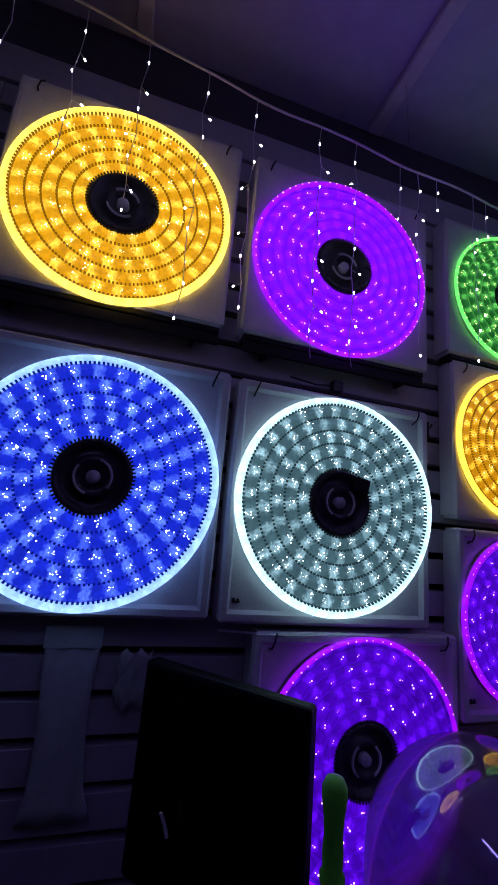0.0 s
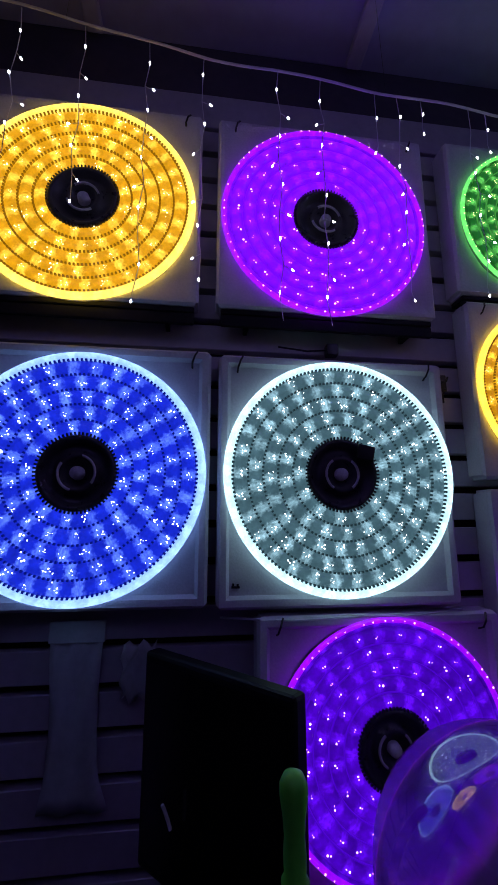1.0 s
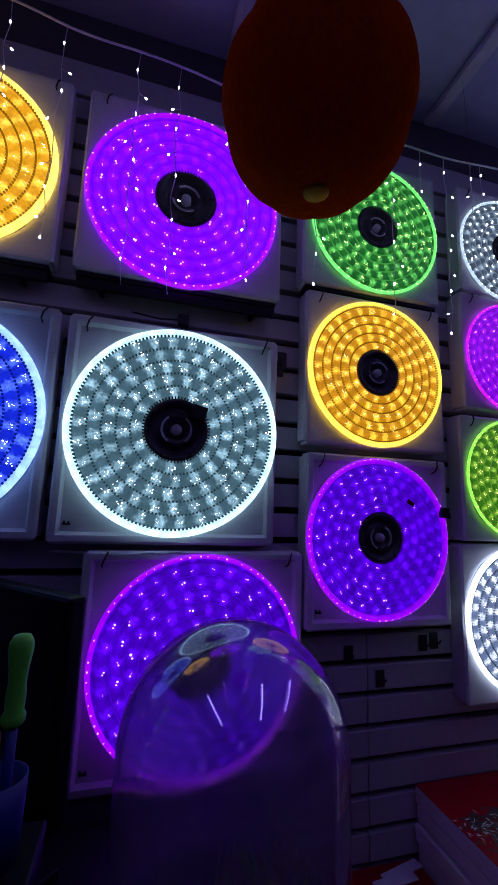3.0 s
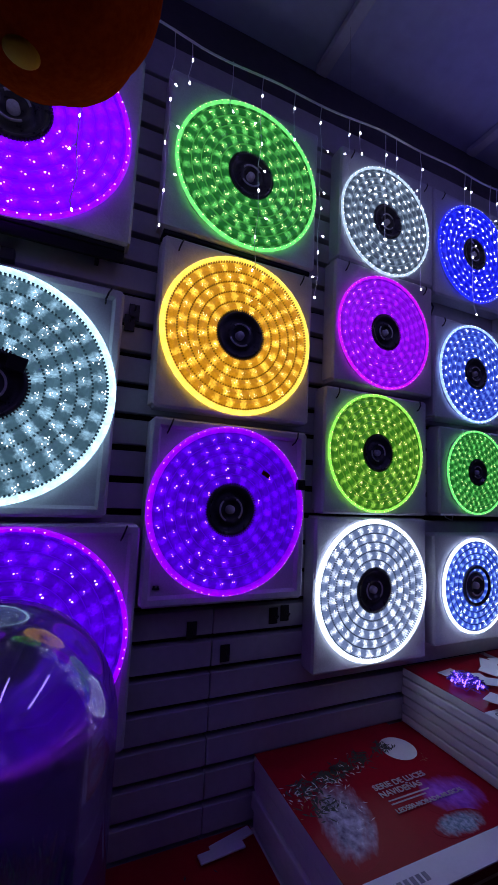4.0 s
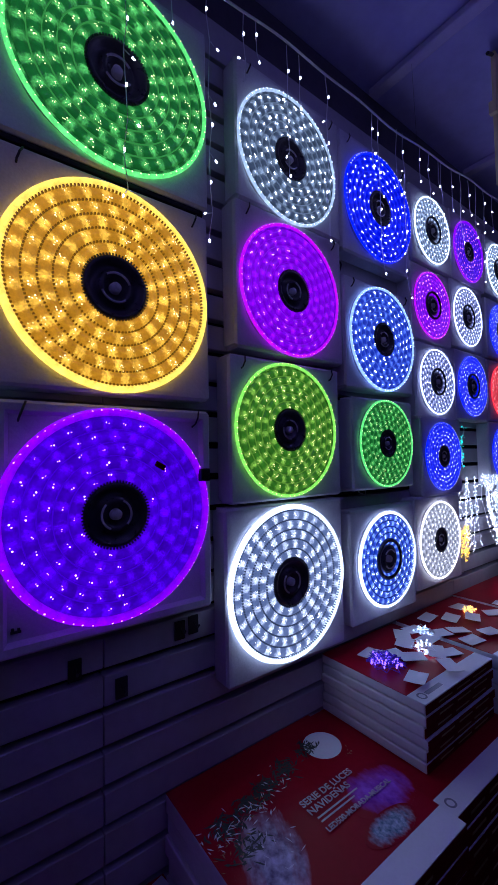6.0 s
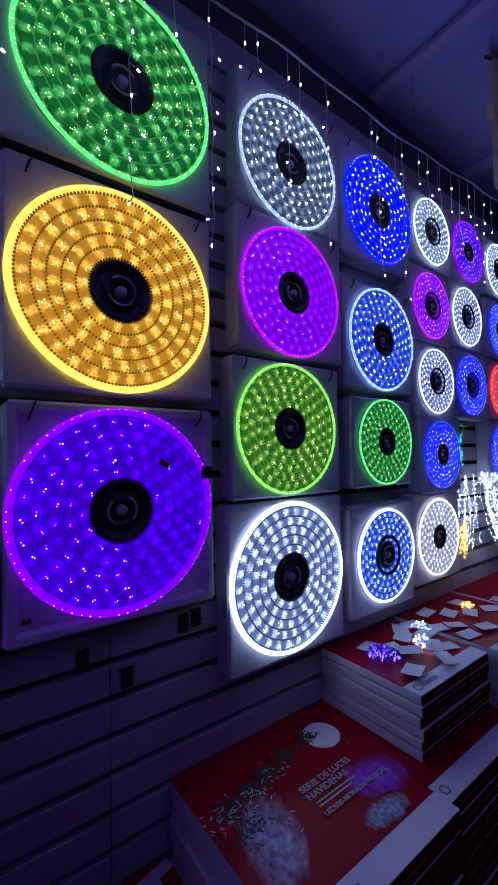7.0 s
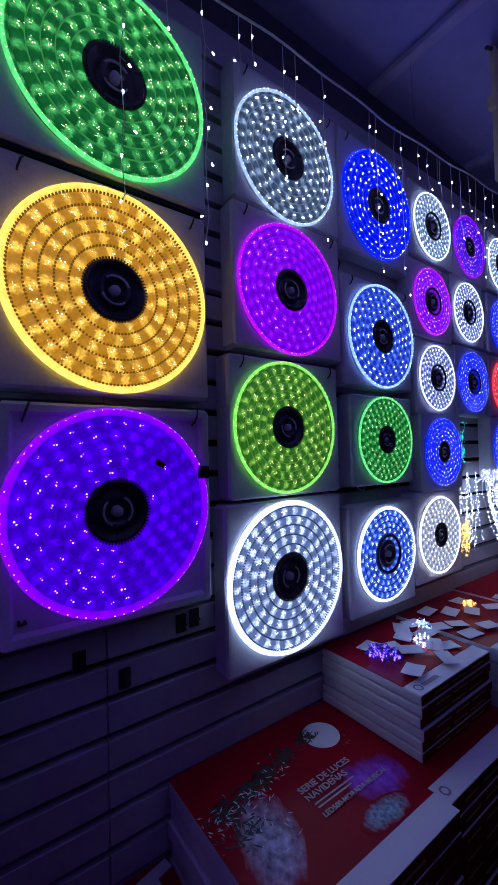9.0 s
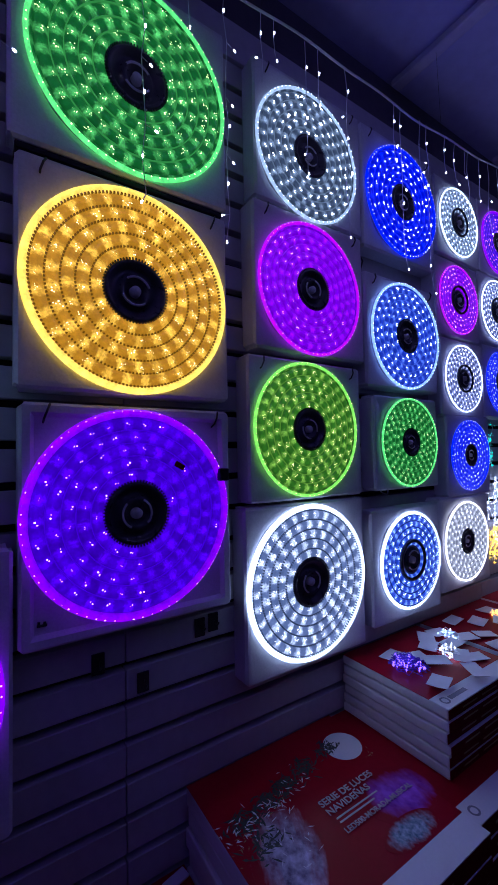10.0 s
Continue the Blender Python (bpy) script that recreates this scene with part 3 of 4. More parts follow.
for x, z, r, sch, dots in ((1.932, 2.299, 0.111, BRIGHTWHITE, "chunk"), (1.915, 2.042, 0.110, MAGENTA, "chunk"), (1.929, 1.791, 0.108, SPARKLE, "chunk"), (1.950, 1.547, 0.112, BLUE, "chunk"), (1.911, 1.280, 0.123, WARM, "spark"),
                     (2.185, 2.302, 0.113, VIOLET, "chunk"), (2.160, 2.052, 0.108, SPARKLE, "chunk"), (2.175, 1.799, 0.110, BLUE, "chunk"),
                     (2.440, 2.300, 0.106, BRIGHTWHITE, "chunk"), (2.440, 2.048, 0.106, BLUE, "chunk"), (2.430, 1.800, 0.106, RED, "chunk"), (2.420, 1.555, 0.106, BLUE, "chunk"),
                     (2.690, 2.300, 0.106, GREEN, "chunk"), (2.690, 2.048, 0.106, SPARKLE, "chunk")):
    display(x, z, r, square(x, z, r * 2.28), sch, near=False, ink=False, hooks=False, dots=dots)

# ---------------------------------------------------------------- counter, cabinet and cartons
COUNTER = 0.45
counter = thing("counter", (1.0, 0.45, 0.0), "dark shop counter along the slatwall", "counter")
part("worktop", box(-1.9, 1.9, -0.27, 0.312, COUNTER - 0.04, COUNTER, 0.004), M_BLACK, counter)
part("front_panel", box(-1.88, 1.88, -0.25, -0.23, 0.0, COUNTER - 0.041), M_BLACK, counter)
for px in (-1.86, -0.6, 0.6, 1.86):
    part("upright", box(px - 0.012, px + 0.012, -0.229, 0.31, 0.0, COUNTER - 0.041), M_BLACK, counter)
cabinet = thing("cabinet", (0.28, 0.5, COUNTER), "low black cabinet standing on the counter", "cabinet")
part("body", box(-0.33, 0.31, -0.19, 0.2, 0.0, 0.525, 0.004), M_BLACK, cabinet)
part("top", box(-0.335, 0.315, -0.195, 0.205, 0.5255, 0.537, 0.002), M_BLACK, cabinet)
PLINTH = COUNTER + 0.537


def sprigs(seed, spots, z, size):
    """Small printed needles strewn about the spots, one mesh."""
    rnd = random.Random(seed)
    bm = bmesh.new()
    for cx, cy, spread, n in spots:
        for _ in range(n):
            x, y, a = cx + rnd.gauss(0, spread), cy + rnd.gauss(0, spread * 0.7), rnd.uniform(0, math.pi)
            l, w = size * rnd.uniform(0.5, 1.5), size * rnd.uniform(0.12, 0.3)
            c, s = math.cos(a), math.sin(a)
            vs = [bm.verts.new((x + u * l * c - v * w * s, y + u * l * s + v * w * c, z + rnd.uniform(0, 0.0004))) for u, v in ((-1, 0), (0, -1), (1, 0), (0, 1))]
            bm.faces.new(vs)
    return bm


def carton(x0, x1, y0, y1, z0, z1, face=False, strip=0.0, group="stacked cartons"):
    """A flat carton: white sides, red front; the printed lid where it shows."""
    cx, cy = (x0 + x1) / 2, (y0 + y1) / 2
    top = thing("carton", (cx, cy, z0), "flat red and white light string carton in a stack" if not face else "red printed light string carton atop a stack", "carton", group)
    hx, hy, h = (x1 - x0) / 2, (y1 - y0) / 2, z1 - z0
    part("body", box(-hx, hx, -hy + 0.0012, hy, 0.0018, h - 0.0012, 0.0028), M_CARD, top, "white board sides")
    part("front_print", box(-hx + 0.001, hx - 0.001, -hy, -hy + 0.0011, 0.002, h - 0.003), M_DKRED, top, "dark red printed front")
    for k in range(3):
        part("print_line", box(-hx + 0.05 + 0.075 * k, -hx + 0.105 + 0.08 * k, -hy - 0.0004, -hy + 0.0002, h * 0.42, h * 0.56), M_GOLD, top, "pale gold line of print")
    if face:
        part("lid_print", box(-hx + 0.0005, hx - 0.0005, -hy + 0.0005 + strip, hy - 0.0005, h - 0.0011, h, 0), M_RED, top, "glossy red printed lid")
        if strip:
            part("brand_strip", box(-hx + 0.0005, hx - 0.0005, -hy + 0.0005, -hy + strip, h - 0.0011, h), M_WHITE, top, "white brand strip")
    return top


def stack(x0, x1, y0, y1, base, topz, n, strip=0.0, seed=0):
    rnd = random.Random(seed)
    h = (topz - base) / n
    for k in range(n):
        last = k == n - 1
        jx, jy = (0, 0) if last else (rnd.uniform(-0.003, 0.003), rnd.uniform(-0.003, 0.003))
        c = carton(x0 + jx, x1 + jx, y0 + jy, min(y1 + jy, WALL_Y - 0.003), base + h * k, base + h * (k + 1), last, strip if last else 0)
    return c, h


def loop_mark(parent, x, y, z):
    """The ring-shaped brand sign, drawn plain."""
    bm = bmesh.new()
    for k in range(16):
        a, b = 2 * math.pi * k / 16, 2 * math.pi * (k + 1) / 16
        bm.faces.new([bm.verts.new((x + r * math.cos(t), y + r * math.sin(t), z)) for r, t in ((0.007, a), (0.011, a), (0.011, b), (0.007, b))])
    part("brand_ring", bm, M_FAINT, parent, "dark ring sign")


# the near stack with the printed lid
near, hn = stack(0.972, 1.348, 0.385, 0.762, COUNTER, 0.925, 13, 0.048, 1)
lid = hn + 0.0003
ox, oy = 1.16, 0.5735
oval = flat([(1.297 - ox + 0.042 * math.cos(2 * math.pi * k / 32), 0.668 - oy + 0.041 * math.sin(2 * math.pi * k / 32)) for k in range(32)], z=lid, thick=0.0005)
part("oval_label", oval, M_WHITE, near, "white oval label")
def print_patch(name, parent, x, y, rx, ry, z, lo, hi, label, scale, cover, turn=0.0):
    """A soft-edged picture printed into the red: a thin oval sheet whose colour fades to the red at its rim."""
    n = Net(name + " print")
    sep = n.t.nodes.new("ShaderNodeSeparateXYZ")
    n.put(sep.inputs[0], n.coord())
    u, v = n.math("DIVIDE", sep.outputs[0], rx), n.math("DIVIDE", sep.outputs[1], ry)
    d = n.math("ADD", n.math("MULTIPLY", u, u), n.math("MULTIPLY", v, v))
    stretch = n.t.nodes.new("ShaderNodeMapping")
    stretch.inputs["Scale"].default_value = (1.9, 0.55, 1.0)
    n.put(stretch.inputs[0], n.coord())
    fluff, fine = n.noise(scale, 5.0, 0.65, stretch.outputs[0]), n.noise(scale * 3, 4.0)
    m = n.math("SUBTRACT", n.math("ADD", n.math("MULTIPLY", fluff, 1.6), cover), d)
    mask = n.t.nodes.new("ShaderNodeClamp")
    n.put(mask.inputs[0], n.math("MULTIPLY", m, 1.6))
    red = n.ramp(n.noise(6.0), (0.28, 0.002, 0.012), (0.38, 0.003, 0.020))
    n.set(Base_Color=n.mix(mask.outputs[0], red, n.ramp(fine, lo, hi)), Roughness=0.34, Specular_IOR_Level=0.1)
    ob = part(name, flat([(rx * 1.02 * math.cos(2 * math.pi * k / 36), ry * 1.02 * math.sin(2 * math.pi * k / 36)) for k in range(36)], z=0.0, thick=0.0004), n.mat, parent, label)
    ob.location, ob.rotation_euler = (x, y, z), (0, 0, radians(turn))
    return ob


flush = hn - 0.0002
print_patch("printed_fluff", near, 1.05 - ox, 0.545 - oy, 0.062, 0.102, flush, (0.10, 0.07, 0.14), (0.78, 0.74, 0.88), "printed pale fluff", 17.0, -0.02, -25)
print_patch("printed_bauble", near, 1.292 - ox, 0.522 - oy, 0.078, 0.058, flush, (0.22, 0.02, 0.42), (0.55, 0.16, 0.85), "printed violet bauble", 14.0, -0.02)
print_patch("printed_toy", near, 1.245 - ox, 0.462 - oy, 0.062, 0.026, flush + 0.0007, (0.05, 0.14, 0.2), (0.6, 0.68, 0.8), "printed pale blue toy", 40.0, 0.05)
tagged(part("printed_garland", sprigs(2, [(1.02 - ox, 0.63 - oy, 0.016, 90), (1.075 - ox, 0.645 - oy, 0.016, 90), (1.13 - ox, 0.655 - oy, 0.014, 80), (1.19 - ox, 0.67 - oy, 0.014, 80), (1.26 - ox, 0.684 - oy, 0.013, 60), (1.03 - ox, 0.58 - oy, 0.02, 60)], lid + 0.0007, 0.0085), M_PINE, near, "printed dark pine sprigs"), kind="stuff")
tagged(part("printed_garland", sprigs(6, [(1.01 - ox, 0.62 - oy, 0.022, 34), (1.08 - ox, 0.63 - oy, 0.02, 34), (1.15 - ox, 0.645 - oy, 0.02, 16), (1.07 - ox, 0.55 - oy, 0.03, 14)], lid + 0.0012, 0.0055), M_WHITE, near, "printed white flecks"), kind="stuff")
tagged(part("printed_garland", sprigs(7, [(1.01 - ox, 0.60 - oy, 0.018, 20), (1.09 - ox, 0.64 - oy, 0.02, 12), (1.33 - ox, 0.62 - oy, 0.008, 8)], lid + 0.0012, 0.004), M_GOLD, near, "printed gold flecks"), kind="stuff")
for text, tx, ty, size in (("SERIE DE LUCES", 1.150, 0.576, 0.0195), ("NAVIDEÑAS", 1.150, 0.5565, 0.0195), ("LED500-MORADA-MUSICAL", 1.151, 0.516, 0.0142)):
    writing("lettering", text, size, pose(tx - ox, ty - oy, lid + 0.0022), M_TEXT, near, "pale printed lettering")
for bx, by in ((1.262, 0.546), (1.245, 0.5375)):
    part("small_print", box(1.157 - ox, bx - ox, by - oy, by + 0.003 - oy, lid, lid + 0.0006), M_TEXT, near, "pale bar of small print")
loop_mark(near, 1.005 - ox, 0.408 - oy, lid + 0.0006)
for k in range(7):
    part("brand_bar", box(1.023 - ox + k * 0.0125, 1.031 - ox + k * 0.0125, 0.401 - oy, 0.415 - oy, lid, lid + 0.0006), M_FAINT, near, "dark bar of a brand name")

# the low stack beside it, and the tall stack on that
low, hl = stack(1.354, 1.716, 0.405, 0.762, COUNTER, 0.918, 13, 0.045, 2)
loop_mark(low, 1.375 - 1.535, 0.427 - 0.5835, hl + 0.0006)
tall, ht = stack(1.402, 1.702, 0.485, 0.762, 0.918, 1.055, 6, 0.042, 3)
loop_mark(tall, 1.425 - 1.552, 0.506 - 0.6235, ht + 0.0006)
part("brand_name", box(1.44 - 1.552, 1.50 - 1.552, 0.501 - 0.6235, 0.511 - 0.6235, ht, ht + 0.0006), M_FAINT, tall, "dark bars of a brand name")
third, h3 = stack(1.722, 2.06, 0.452, 0.762, COUNTER, 1.057, 17, 0.04, 4)
fourth, h4 = stack(2.066, 2.46, 0.47, 0.762, COUNTER, 1.062, 17, 0.04, 5)
under, hu = stack(0.612, 0.966, 0.40, 0.762, COUNTER, 0.785, 10, 0.045, 6)
for px, py in ((0.829, 0.627), (0.77, 0.672), (0.64, 0.735), (0.70, 0.53)):
    part("oval_label", flat([(px - 0.789 + 0.016 * math.cos(2 * math.pi * k / 24), py - 0.581 + 0.016 * math.sin(2 * math.pi * k / 24)) for k in range(24)], z=hu, thick=0.0005), M_WHITE, under, "white round label")
tagged(part("printed_garland", sprigs(9, [(0.0, 0.02, 0.05, 90), (0.08, -0.05, 0.04, 60)], hu + 0.0006, 0.008), M_PINE, under, "printed dark pine sprigs"), kind="stuff")
for k, (px, py, ang) in enumerate(((0.915, 0.735, 12), (0.885, 0.712, 4))):
    sheet = part("paper_scrap", box(-0.048, 0.048, -0.011, 0.011, 0, 0.004, 0.001), M_WHITE)
    sheet.matrix_basis = pose(px, py, 0.786 + k * 0.0045, 0, 0, ang)
    tagged(sheet, "torn strip of pale paper lying on a carton", "paper")

# price cards and light bundles on the tall stacks
CARDS = ((1.490, 0.683, 12, 0.052, 0.030), (1.643, 0.690, 40, 0.045, 0.034), (1.727, 0.629, -20, 0.05, 0.034), (1.546, 0.600, -35, 0.05, 0.030), (1.464, 0.541, 20, 0.048, 0.034),
         (1.569, 0.522, 60, 0.045, 0.030), (1.642, 0.562, -20, 0.052, 0.030), (1.756, 0.556, -10, 0.05, 0.032), (1.785, 0.607, -30, 0.046, 0.032), (1.802, 0.706, 5, 0.05, 0.03),
         (1.835, 0.545, -15, 0.048, 0.032), (1.90, 0.62, 25, 0.05, 0.032), (1.974, 0.693, 0, 0.055, 0.035), (2.00, 0.60, -40, 0.05, 0.032),
         (1.52, 0.640, -15, 0.055, 0.036), (1.60, 0.655, 25, 0.05, 0.034), (1.66, 0.625, 5, 0.052, 0.036), (1.61, 0.575, 35, 0.05, 0.03), (1.70, 0.690, -10, 0.05, 0.034), (1.86, 0.665, 15, 0.054, 0.034), (2.10, 0.62, 10, 0.05, 0.034))
for k, (cx, cy, ang, w, d) in enumerate(CARDS):
    w, d = 1.2 * w, 1.25 * d
    bm = box(-w / 2, w / 2, -d / 2, d / 2, 0, 0.0012)
    bmesh.ops.subdivide_edges(bm, edges=bm.edges, cuts=3, use_grid_fill=True)
    for v in bm.verts:
        v.co.z += 0.10 * (v.co.x ** 2) * (1 if k % 2 else 2.2) + 0.05 * abs(v.co.y)
    card = part("price_card", bm, M_WHITE)
    card.matrix_basis = pose(cx, cy, 1.0585 + 0.0016 * (k % 6), (-6, 4, 0, 7)[k % 4] * 0.5, (5, -6, 3, 0)[k % 4] * 0.5, ang)
    tagged(card, "curled white price card on a carton", "price card", "price cards")


def bundle(name, place, size, colour, strength, label, seed, turns=60, wire=M_WIRE, dots=46):
    """A tangled light string: one wire and its diodes."""
    rnd = random.Random(seed)
    top = thing(name, place, label, "string lights")
    pts, p = [], Vector((0, 0, size[2] * 0.4))
    for k in range(turns):
        a = k * 1.9 + rnd.uniform(-0.5, 0.5)
        f = rnd.uniform(0.35, 1.0)
        pts.append((size[0] * f * math.cos(a), size[1] * f * math.sin(a), size[2] * (0.08 + 0.9 * rnd.random() * (1.15 - f))))
    part("wire", tube(pts, 0.0011, 5), wire, top)
    bm = bmesh.new()
    for k in range(dots):
        a, b = rnd.choice(list(zip(pts, pts[1:])))
        octa(bm, Vector(a).lerp(Vector(b), rnd.random()), 0.0022 * rnd.uniform(0.7, 1.3), (1, 1, 1.6))
    tagged(part("diode_field", bm, lamp_mat(name + " " + label[:6] + " diode", colour, strength), top), kind="stuff")
    return top


M_VWIRE = plain("violet clear wire", (0.16, 0.08, 0.5), 0.25)
bundle("light_string_bundle", (1.475, 0.628, 1.056), (0.048, 0.05, 0.042), (0.22, 0.1, 1.0), 2.6, "violet light string bundle heaped on a carton", 3, 80, M_VWIRE, 70)
bundle("light_string_bundle", (1.612, 0.605, 1.058), (0.03, 0.045, 0.03), (0.8, 0.9, 1.0), 2.6, "white light string bundle heaped on a carton", 4, 60)
bundle("light_string_bundle", (1.70, 0.66, 1.058), (0.028, 0.03, 0.03), (0.55, 0.75, 1.0), 3.0, "clear light string bundle heaped on cartons", 5, 60)
bundle("light_string_bundle", (1.955, 0.655, 1.059), (0.03, 0.025, 0.02), (1.0, 0.5, 0.08), 2.5, "amber light string bundle heaped on a carton", 6, 40)


def curtain(name, x, y, z0, z1, w, d, n, colour, strength, label, seed, lean=0.0, wires=True):
    """Hanging strands of small diodes."""
    rnd = random.Random(seed)
    top = thing(name, (x, y, z1), label, "string lights")
    bm = bmesh.new()
    for k in range(n):
        sx, sy = rnd.uniform(-w, w), rnd.uniform(-d, d)
        h = (z1 - z0) * rnd.uniform(0.75, 1.0)
        pts = []
        for j in range(9):
            f = j / 8
            pts.append((sx + rnd.uniform(-0.006, 0.006) + 0.3 * w * math.sin(3 * f + k), sy + lean * f * f + rnd.uniform(-0.004, 0.004), -h * f))
        part("strand", tube(pts, 0.0008, 4), M_WIRE, top)
        for j in range(26):
            a = rnd.uniform(0, 7.99)
            q = Vector(pts[int(a)]).lerp(Vector(pts[int(a) + 1]), a % 1)
            octa(bm, q + Vector((rnd.uniform(-0.006, 0.006), rnd.uniform(-0.006, 0.004), 0)), 0.0016 * rnd.uniform(0.6, 1.4), (1, 1, 1.4))
    tagged(part("diode_field", bm, lamp_mat(label[:9] + " curtain diode", colour, strength), top), kind="stuff")
    return top


curtain("light_curtain", 2.275, 0.70, 1.07, 1.475, 0.05, 0.03, 20, (0.82, 0.92, 1.0), 4.5, "dense white light curtain hanging before the slatwall", 11, -0.09)
curtain("light_curtain", 2.17, 0.745, 1.18, 1.47, 0.07, 0.008, 8, (0.8, 0.9, 1.0), 4.5, "sparse white light curtain hanging on the slatwall", 12)
curtain("light_curtain", 2.115, 0.735, 1.17, 1.30, 0.022, 0.01, 7, (1.0, 0.55, 0.04), 2.6, "short amber light bundle hanging on the slatwall", 13)
curtain("light_curtain", 2.125, 0.74, 1.50, 1.66, 0.05, 0.008, 6, (0.05, 0.7, 0.5), 1.6, "green and teal light bundle hanging on the slatwall", 14)

# ---------------------------------------------------------------- monitor, brush cup, bag
mon = thing("monitor", (0.166, 0.618, PLINTH), "black flat monitor turned aside on its stand", "monitor")
mon.rotation_euler = (0, 0, radians(-46.7))
part("screen_shell", box(-0.14, 0.14, -0.012, 0.016, 0.11, 0.398, 0.006), M_BLACK, mon)
part("screen", box(-0.13, 0.13, -0.0135, -0.0122, 0.125, 0.385), plain("dark screen glass", (0.004, 0.004, 0.006), 0.15), mon, "dark switched-off screen")
part("neck", box(-0.022, 0.022, 0.016, 0.03, 0.004, 0.2, 0.004), M_BLACK, mon)
part("foot", box(-0.08, 0.08, -0.03, 0.06, 0.0, 0.012, 0.004), M_BLACK, mon)
clip_ = part("paper_clip", tube([(0.0, 0, 0.0), (-0.004, 0, 0.012), (-0.009, 0, 0.024), (-0.012, 0.0, 0.03)], 0.0026), M_WHITE)
clip_.location = (0.112, 0.6385, 1.183)
tagged(clip_, "small white clip on the black monitor", "clip")

case = thing("black_case", (0.17, 0.385, PLINTH), "black plastic case on the cabinet", "case")
part("body", box(-0.1, 0.09, -0.055, 0.055, 0.0, 0.165, 0.005), M_BLACK, case)
part("lid", box(-0.101, 0.091, -0.056, 0.056, 0.1655, 0.178, 0.004), M_BLACK, case)
CASE = PLINTH + 0.178
cup = thing("pen_cup", (0.216, 0.39, CASE), "dark blue pen cup on a black case", "cup")
part("body", spin([(0.0, 0.003), (0.024, 0.003), (0.026, 0.075), (0.028, 0.075), (0.0265, 0.0), (0.0, 0.0)], 32), M_BLUE, cup, smooth=True)
brush = thing("brush", (0.224, 0.39, CASE + 0.004), "green handled brush standing in a cup", "brush")
part("stem", spin([(0.0, 0.0), (0.0055, 0.0), (0.0055, 0.118), (0.0, 0.118)], 16), M_BLUE, brush, "blue stem", True)
part("handle", spin([(0.0, 0.117), (0.0085, 0.117), (0.0115, 0.121), (0.0118, 0.127), (0.0092, 0.131), (0.0098, 0.145), (0.0088, 0.158), (0.0098, 0.172), (0.0122, 0.188), (0.0120, 0.197), (0.0085, 0.204), (0.0, 0.2065)], 24), M_GREEN, brush, "green rounded handle", True)
marker = thing("marker", (0.204, 0.386, CASE + 0.004), "marker with an orange cap in a cup", "marker")
part("barrel", spin([(0.0, 0.0), (0.006, 0.0), (0.006, 0.09), (0.0, 0.09)], 16), M_BLUE, marker, smooth=True)
part("cap", spin([(0.0, 0.089), (0.0105, 0.089), (0.0115, 0.096), (0.011, 0.112), (0.007, 0.118), (0.0, 0.119)], 20), M_ORANGE, marker, "orange cap", True)
tape = thing("tape_roll", (0.125, 0.405, CASE), "dark blue tape roll standing on a black case", "tape roll")
ring = spin([(0.018, -0.016), (0.046, -0.016), (0.048, 0.0), (0.046, 0.016), (0.018, 0.016)], 40, "y", True)
bmesh.ops.translate(ring, verts=ring.verts, vec=(0, 0, 0.048))
part("roll", ring, M_BLUE, tape, smooth=True)

bag = thing("plastic_bag", (-0.055, WALL_Y - 0.004, 1.40), "limp dusty plastic bag hung on the slatwall", "bag")
bm = bmesh.new()
cols = []
for j in range(13):
    f = j / 12
    w = 0.043 + (0.010 if f > 0.8 else 0.0) * (f - 0.8) * 5 - 0.006 * math.sin(math.pi * f)
    cols.append([bm.verts.new((w * (2 * i / 8 - 1) + 0.012 * f * f, -0.003 - 0.008 * f - 0.004 * math.sin(i * 1.7 + j * 0.8), -0.255 * f)) for i in range(9)])
for a, b in zip(cols, cols[1:]):
    for i in range(8):
        bm.faces.new((a[i], a[i + 1], b[i + 1], b[i]))
sheet = part("sheet", bm, M_BAG, bag, smooth=True)
sheet.modifiers.new("thick", "SOLIDIFY").thickness = 0.0015
part("header", box(-0.045, 0.045, -0.007, -0.001, -0.012, 0.022, 0.001), M_BAG, bag, "folded header")

scrap = bmesh.new()
grid = [[scrap.verts.new((0.02 + 0.052 * i / 7 + 0.004 * math.sin(j * 2.1), 0.752 + 0.006 * math.sin(i * 2.3 + j * 1.4), 1.30 + 0.085 * j / 7 + 0.006 * math.sin(i * 1.9))) for i in range(8)] for j in range(8)]
for j in range(7):
    for i in range(7):
        scrap.faces.new((grid[j][i], grid[j][i + 1], grid[j + 1][i + 1], grid[j + 1][i]))
crumple = part("plastic_bag", scrap, M_BAG, None, smooth=True)
crumple.modifiers.new("thick", "SOLIDIFY").thickness = 0.0015
tagged(crumple, "small crumpled clear plastic bag on the slatwall", "bag")

# ---------------------------------------------------------------- dome and hanging lantern
dome = thing("display_dome", (0.475, 0.453, PLINTH), "clear plastic dome with a small ornament inside", "display dome")
outer = [(0.148, 0.012)] + [(0.148, 0.02 + 0.208 * k / 6) for k in range(7)] + [(0.148 * math.cos(a), 0.228 + 0.148 * math.sin(a)) for a in [math.pi / 2 * k / 18 for k in range(1, 18)]] + [(0.0, 0.376)]
outer += [(r * 0.985, z * 0.992) for r, z in outer[-2::-1]]
part("shell", spin(outer, 64, "z", True), M_GLASS, dome, "clear plastic shell", True)
part("base", spin([(0.0, 0.0), (0.154, 0.0), (0.156, 0.006), (0.154, 0.0115), (0.0, 0.0115)], 48), M_BLACK, dome, "dark round base")
orn = part("ornament", sprigs(21, [(0.03, -0.02, 0.03, 140)], 0.02, 0.014), M_GOLD, dome, "gold and green tinsel ornament")
